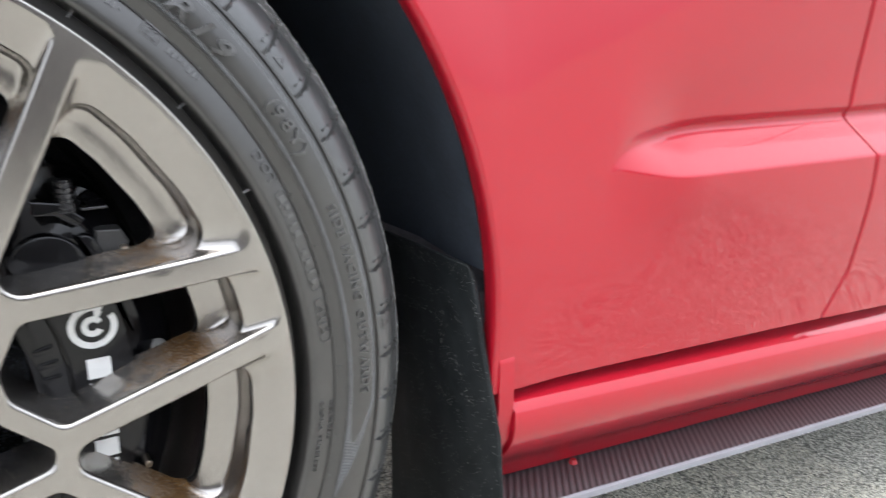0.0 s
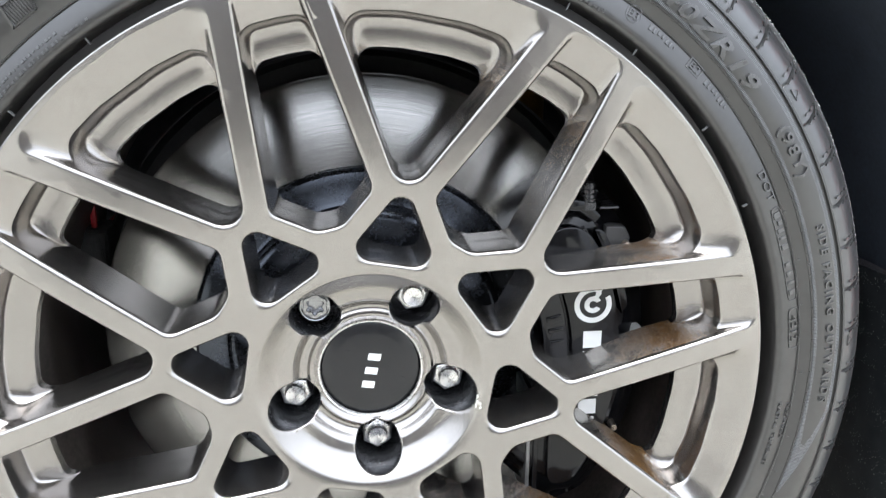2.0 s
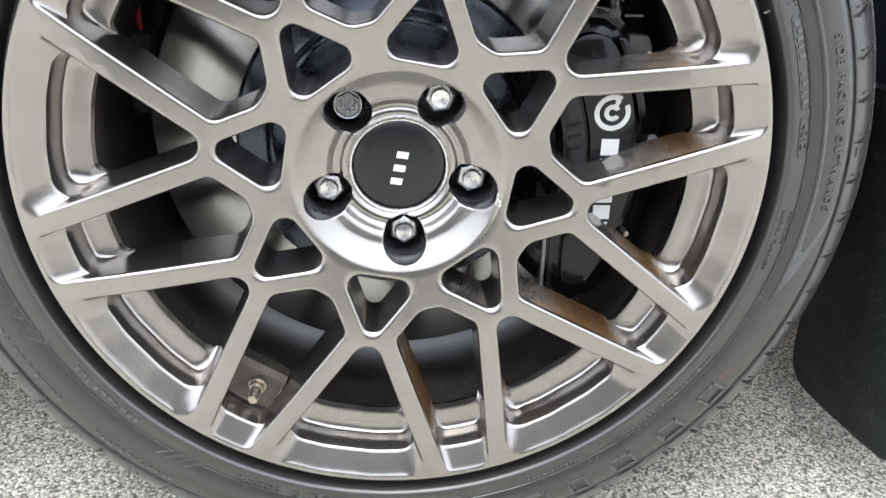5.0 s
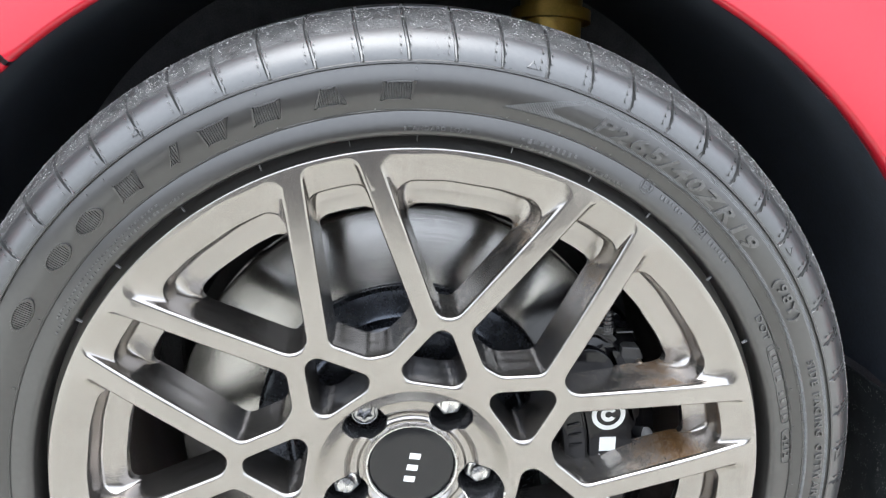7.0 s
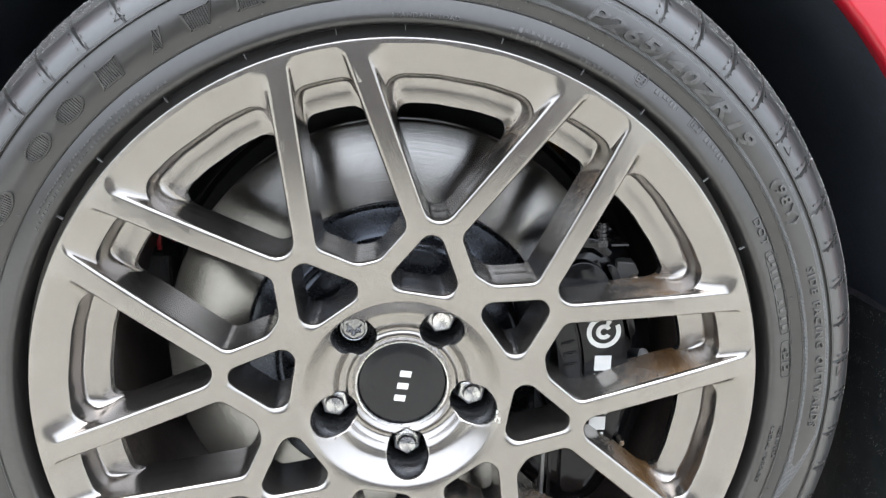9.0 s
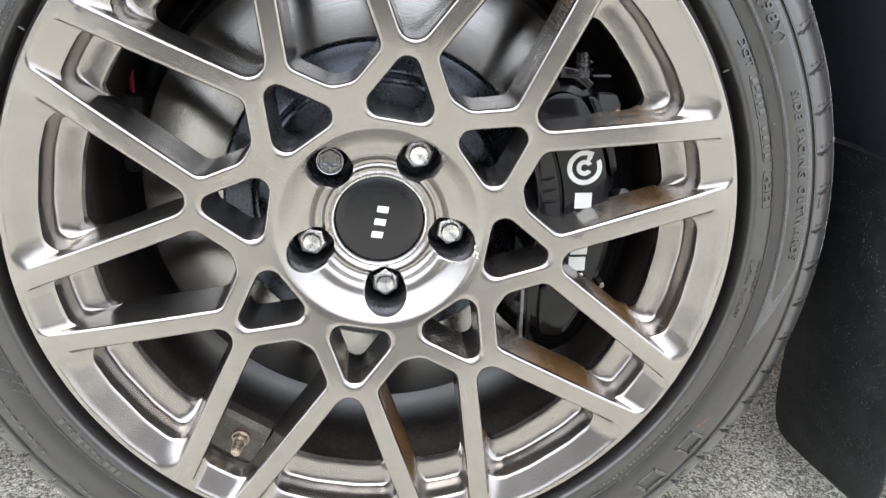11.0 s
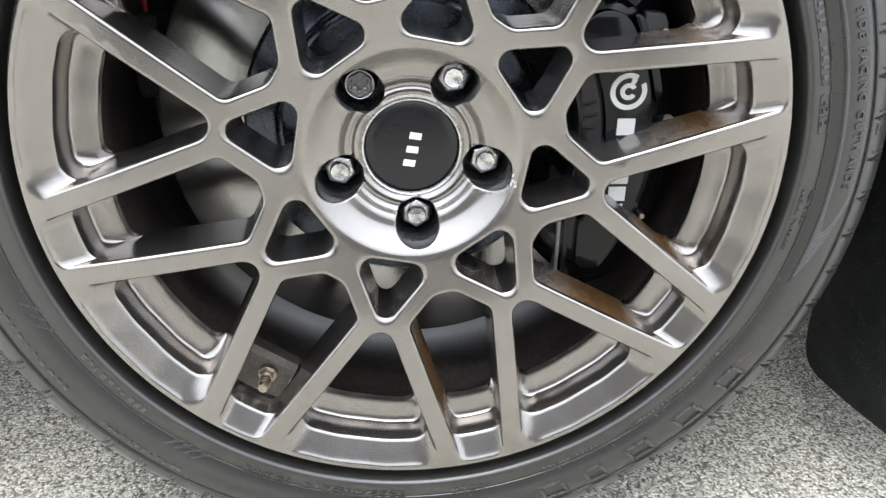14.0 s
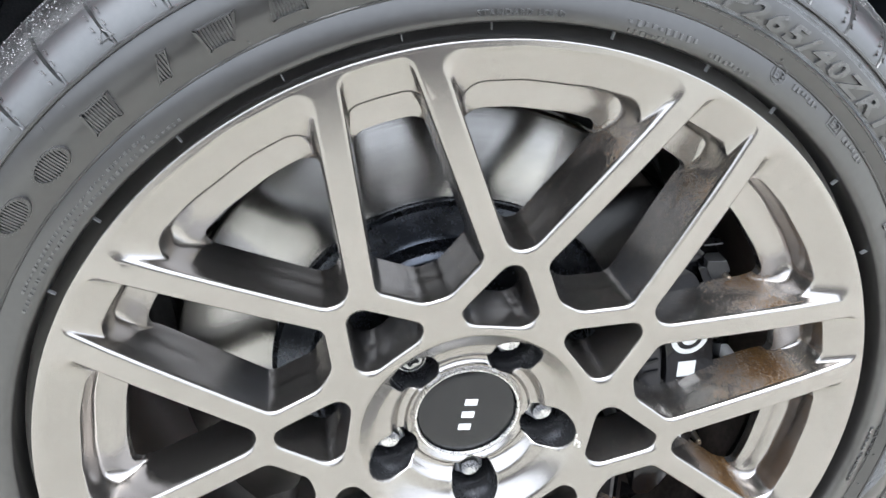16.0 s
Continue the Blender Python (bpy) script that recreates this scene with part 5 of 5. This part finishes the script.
def arc_strip(r0, r1, a0, a1, round0, round1, n=60):
    """A band round the axle between two radii and angles, its inner and outer corners rounded."""
    def bite(t, rad):
        d = min(t - a0, a1 - t) * math.pi / 180 * 0.16
        return 0.0 if d >= rad else rad - math.sqrt(max(0.0, rad * rad - (rad - d) ** 2))
    # steps crowd towards both ends
    steps = [a0 + (a1 - a0) * (0.5 - 0.5 * math.cos(math.pi * i / n)) for i in range(n + 1)]
    outer = [(t, r1 - bite(t, round1)) for t in steps]
    inner = [(t, r0 + bite(t, round0)) for t in reversed(steps)]
    return [(r * math.cos(radians(t)), r * math.sin(radians(t))) for t, r in outer + inner]


# the front of the caliper: a broad cover that carries the mark, a rail on either side of it, and the end lugs
upper = [p for p in arc_strip(0.1432, 0.1780, -36.5, 36.5, 0.008, 0.022) if p[1] > -0.0580]
# strip points run up the outer side and back down the inner one; the lower end is squarer, with an upright inner edge
low_end = [(0.1285, -0.0600), (0.1285, -0.0900), (0.1295, -0.0968), (0.1322, -0.1004), (0.1360, -0.1015), (0.1420, -0.1014), (0.1462, -0.0988), (0.1500, -0.0942), (0.1556, -0.0864), (0.1610, -0.0766), (0.1655, -0.0670)]
plate("caliper_cover", upper + low_end, -0.0066, 0.009, CALIPER, caliper, "gloss black caliper cover with rounded ends")
plate("inner_rail", arc_strip(0.1235, 0.1412, -22.0, 33.0, 0.006, 0.004), -0.0040, 0.008, CALIPER, caliper, "gloss black inner rail")
plate("outer_rail", arc_strip(0.1800, 0.1872, 10.5, 31.0, 0.002, 0.006), -0.0036, 0.010, CALIPER, caliper, "gloss black outer rail")
plate("end_lug", [(0.1600, 0.1035), (0.1490, 0.1135), (0.1340, 0.1160), (0.1340, 0.1075), (0.1450, 0.1065), (0.1560, 0.0985)], -0.0030, 0.010, CALIPER, caliper, "gloss black end lug")
# slots cast into the inner rail
for a in (5.0, 9.0, 13.0, -5.0, -9.0):
    plate("rail_rib", arc_strip(0.1275, 0.1385, a - 0.9, a + 0.9, 0.001, 0.001, 12), -0.0052, 0.003, CALIPER, caliper, "", 0.0006)
# ribbed pipe union on the end lug, and a thin tab beside it
UNION = simple("dark_metal", (0.07, 0.07, 0.075), 0.28, metal=0.9, vary=0.3)
turned_rows = [(0.0074, 0.1075, 6), (0.0074, 0.1128, 6)] + [(r - 0.0003 * k, 0.1130 + 0.0032 * k + dz, 24) for k in range(4) for r, dz in ((0.0060, 0.0), (0.0060, 0.0018), (0.0050, 0.0020), (0.0050, 0.0030))] + [(0.0001, 0.1258, 24)]
verts = []
for r, z, sides in turned_rows:
    for i in range(24):
        a = 2 * math.pi * i / 24
        q = r * (math.cos(math.pi / 6) / math.cos((a % (math.pi / 3)) - math.pi / 6) if sides == 6 else 1)
        verts.append((0.1518 + q * math.cos(a), 0.003 + q * math.sin(a), ZC + z))
faces = [(q * 24 + i, q * 24 + (i + 1) % 24, (q + 1) * 24 + (i + 1) % 24, (q + 1) * 24 + i) for q in range(len(turned_rows) - 1) for i in range(24)]
part("pipe_union", mesh_of("pipe_union", verts, faces, UNION, sharp=30), caliper, "ribbed dark metal pipe union")
bm = bmesh.new()
box(bm, 0.1590, 0.1725, -0.002, 0.020, ZC + 0.1078, ZC + 0.1094, 0.0004)
part("mounting_tab", bm_mesh("mounting_tab", bm, UNION), caliper, "thin metal tab")
# dark bracket behind the outer rail with a small bright screw, and its fellow low down
plate("bracket", [(0.1640, 0.0790), (0.1800, 0.0790), (0.1830, 0.0860), (0.1790, 0.0940), (0.1650, 0.0950)], 0.0005, 0.012, simple("bracket_grey", (0.045, 0.044, 0.043), 0.45, vary=0.2), caliper, "dark grey bracket")
for x, z in ((0.1794, 0.0825), (0.1787, -0.0584)):
    bm = bmesh.new()
    rod(bm, (x, 0.006, ZC + z), (x, -0.0045, ZC + z), 0.0028, 18, 0.0022)
    rod(bm, (x, -0.0044, ZC + z), (x, -0.0060, ZC + z), 0.0016, 18)
    part("bleed_screw", bm_mesh("bleed_screw", bm, DULL_STEEL), caliper, "small bright bleed screw")
# edge of the brake pad and its steel backing, beside the disc
for x0, x1, words, mat in ((0.1135, 0.1165, "bare steel pad backing", simple("pad_steel", (0.20, 0.20, 0.205), 0.4, metal=0.8, vary=0.4, scale=200)), (0.1190, 0.1225, "black pad spring", CALIPER)):
    bm = bmesh.new()
    box(bm, x0, x1, -0.001, 0.040, ZC - 0.118, ZC - 0.030, 0.0006)
    part("brake_pad", bm_mesh("brake_pad", bm, mat), caliper, words)
bm = bmesh.new()
rod(bm, polar(4, 0.1945, 0.010), polar(4, 0.1945, -0.002), 0.0052, 20, 0.0045)
rod(bm, polar(4, 0.1945, -0.002), polar(4, 0.1945, -0.010), 0.0042, 20, 0.0030)
part("bleed_cap", bm_mesh("bleed_cap", bm, simple("pale_rubber", (0.42, 0.42, 0.41), 0.6, vary=0.15)), caliper, "pale rubber bleed screw cap")


def flat_ring(name, cx, cz, r0, r1, a0, a1, y, n=40):
    verts, faces = [], []
    for i in range(n + 1):
        a = radians(a0 + (a1 - a0) * i / n)
        for r, dy in ((r0, 0.0), (r0, -0.0004), (r1, -0.0004), (r1, 0.0)):
            verts.append((cx + r * math.cos(a), y + dy, ZC + cz + r * math.sin(a)))
    faces = [(i * 4 + j, i * 4 + j + 1, (i + 1) * 4 + j + 1, (i + 1) * 4 + j) for i in range(n) for j in range(3)]
    return part(name, mesh_of(name, verts, faces, WHITE, sharp=30), caliper, "white round emblem")


LOGO_Y = -0.0067
flat_ring("emblem", 0.1565, 0.0402, 0.0098, 0.0135, 60, 390, LOGO_Y)
flat_ring("emblem", 0.1565, 0.0402, 0.0028, 0.0062, 30, 330, LOGO_Y)
flat_ring("emblem", 0.1565, 0.0402, 0.0062, 0.0100, 55, 80, LOGO_Y, 6)
# a word in white, too cut up by the spokes to read: plain blocks down the body
for i, (z, tall) in enumerate(((0.014, 0.0125), (0.001, 0.008), (-0.010, 0.010), (-0.0235, 0.014), (-0.0385, 0.0115), (-0.052, 0.0105))):
    w = 0.0066
    dx = 0.1575 - 0.9 * (z * z)
    slab("emblem_block", [(dx - w, ZC + z + tall / 2), (dx - w, ZC + z - tall / 2), (dx + w * (0.4 if i in (1, 2) else 1), ZC + z - tall / 2), (dx + w * (0.4 if i in (1, 2) else 1), ZC + z + tall / 2)], LOGO_Y, 0.0004, WHITE, caliper, "white block")

# a scraped spot where a tool slipped at one nut pocket, and a red crayon mark on the tyre
bm = bmesh.new()
rng = random.Random(11)
for k in range(9):
    x, z = 0.0712 + 0.0045 * rng.random() * (1 if k % 2 else 0.6), -0.0145 - 0.009 * rng.random()
    y = face_y(math.hypot(x, z)) - 0.0002
    box(bm, x - rng.uniform(0.0004, 0.0014), x + rng.uniform(0.0004, 0.0014), y, y + 0.0006, ZC + z - rng.uniform(0.0003, 0.0016), ZC + z + rng.uniform(0.0003, 0.0016))
part("scrape", bm_mesh("scrape", bm, CHROME), wheel, "bright scrape beside a nut pocket")["kind"] = "stuff"
CRAYON = simple("red_crayon", (0.15, 0.045, 0.03), 0.7, vary=0.5, scale=400)
grid_shape("crayon_mark", [((-32.6, 0.2980), (-31.9, 0.2982), (-31.7, 0.2996), (-32.4, 0.2994)), ((-31.8, 0.2990), (-30.6, 0.3004), (-30.5, 0.3012), (-31.7, 0.2999)), ((-30.6, 0.3006), (-29.9, 0.3018), (-29.9, 0.3024), (-30.5, 0.3014))], CRAYON, wheel, "faint red crayon mark", 0.00015)["kind"] = "stuff"
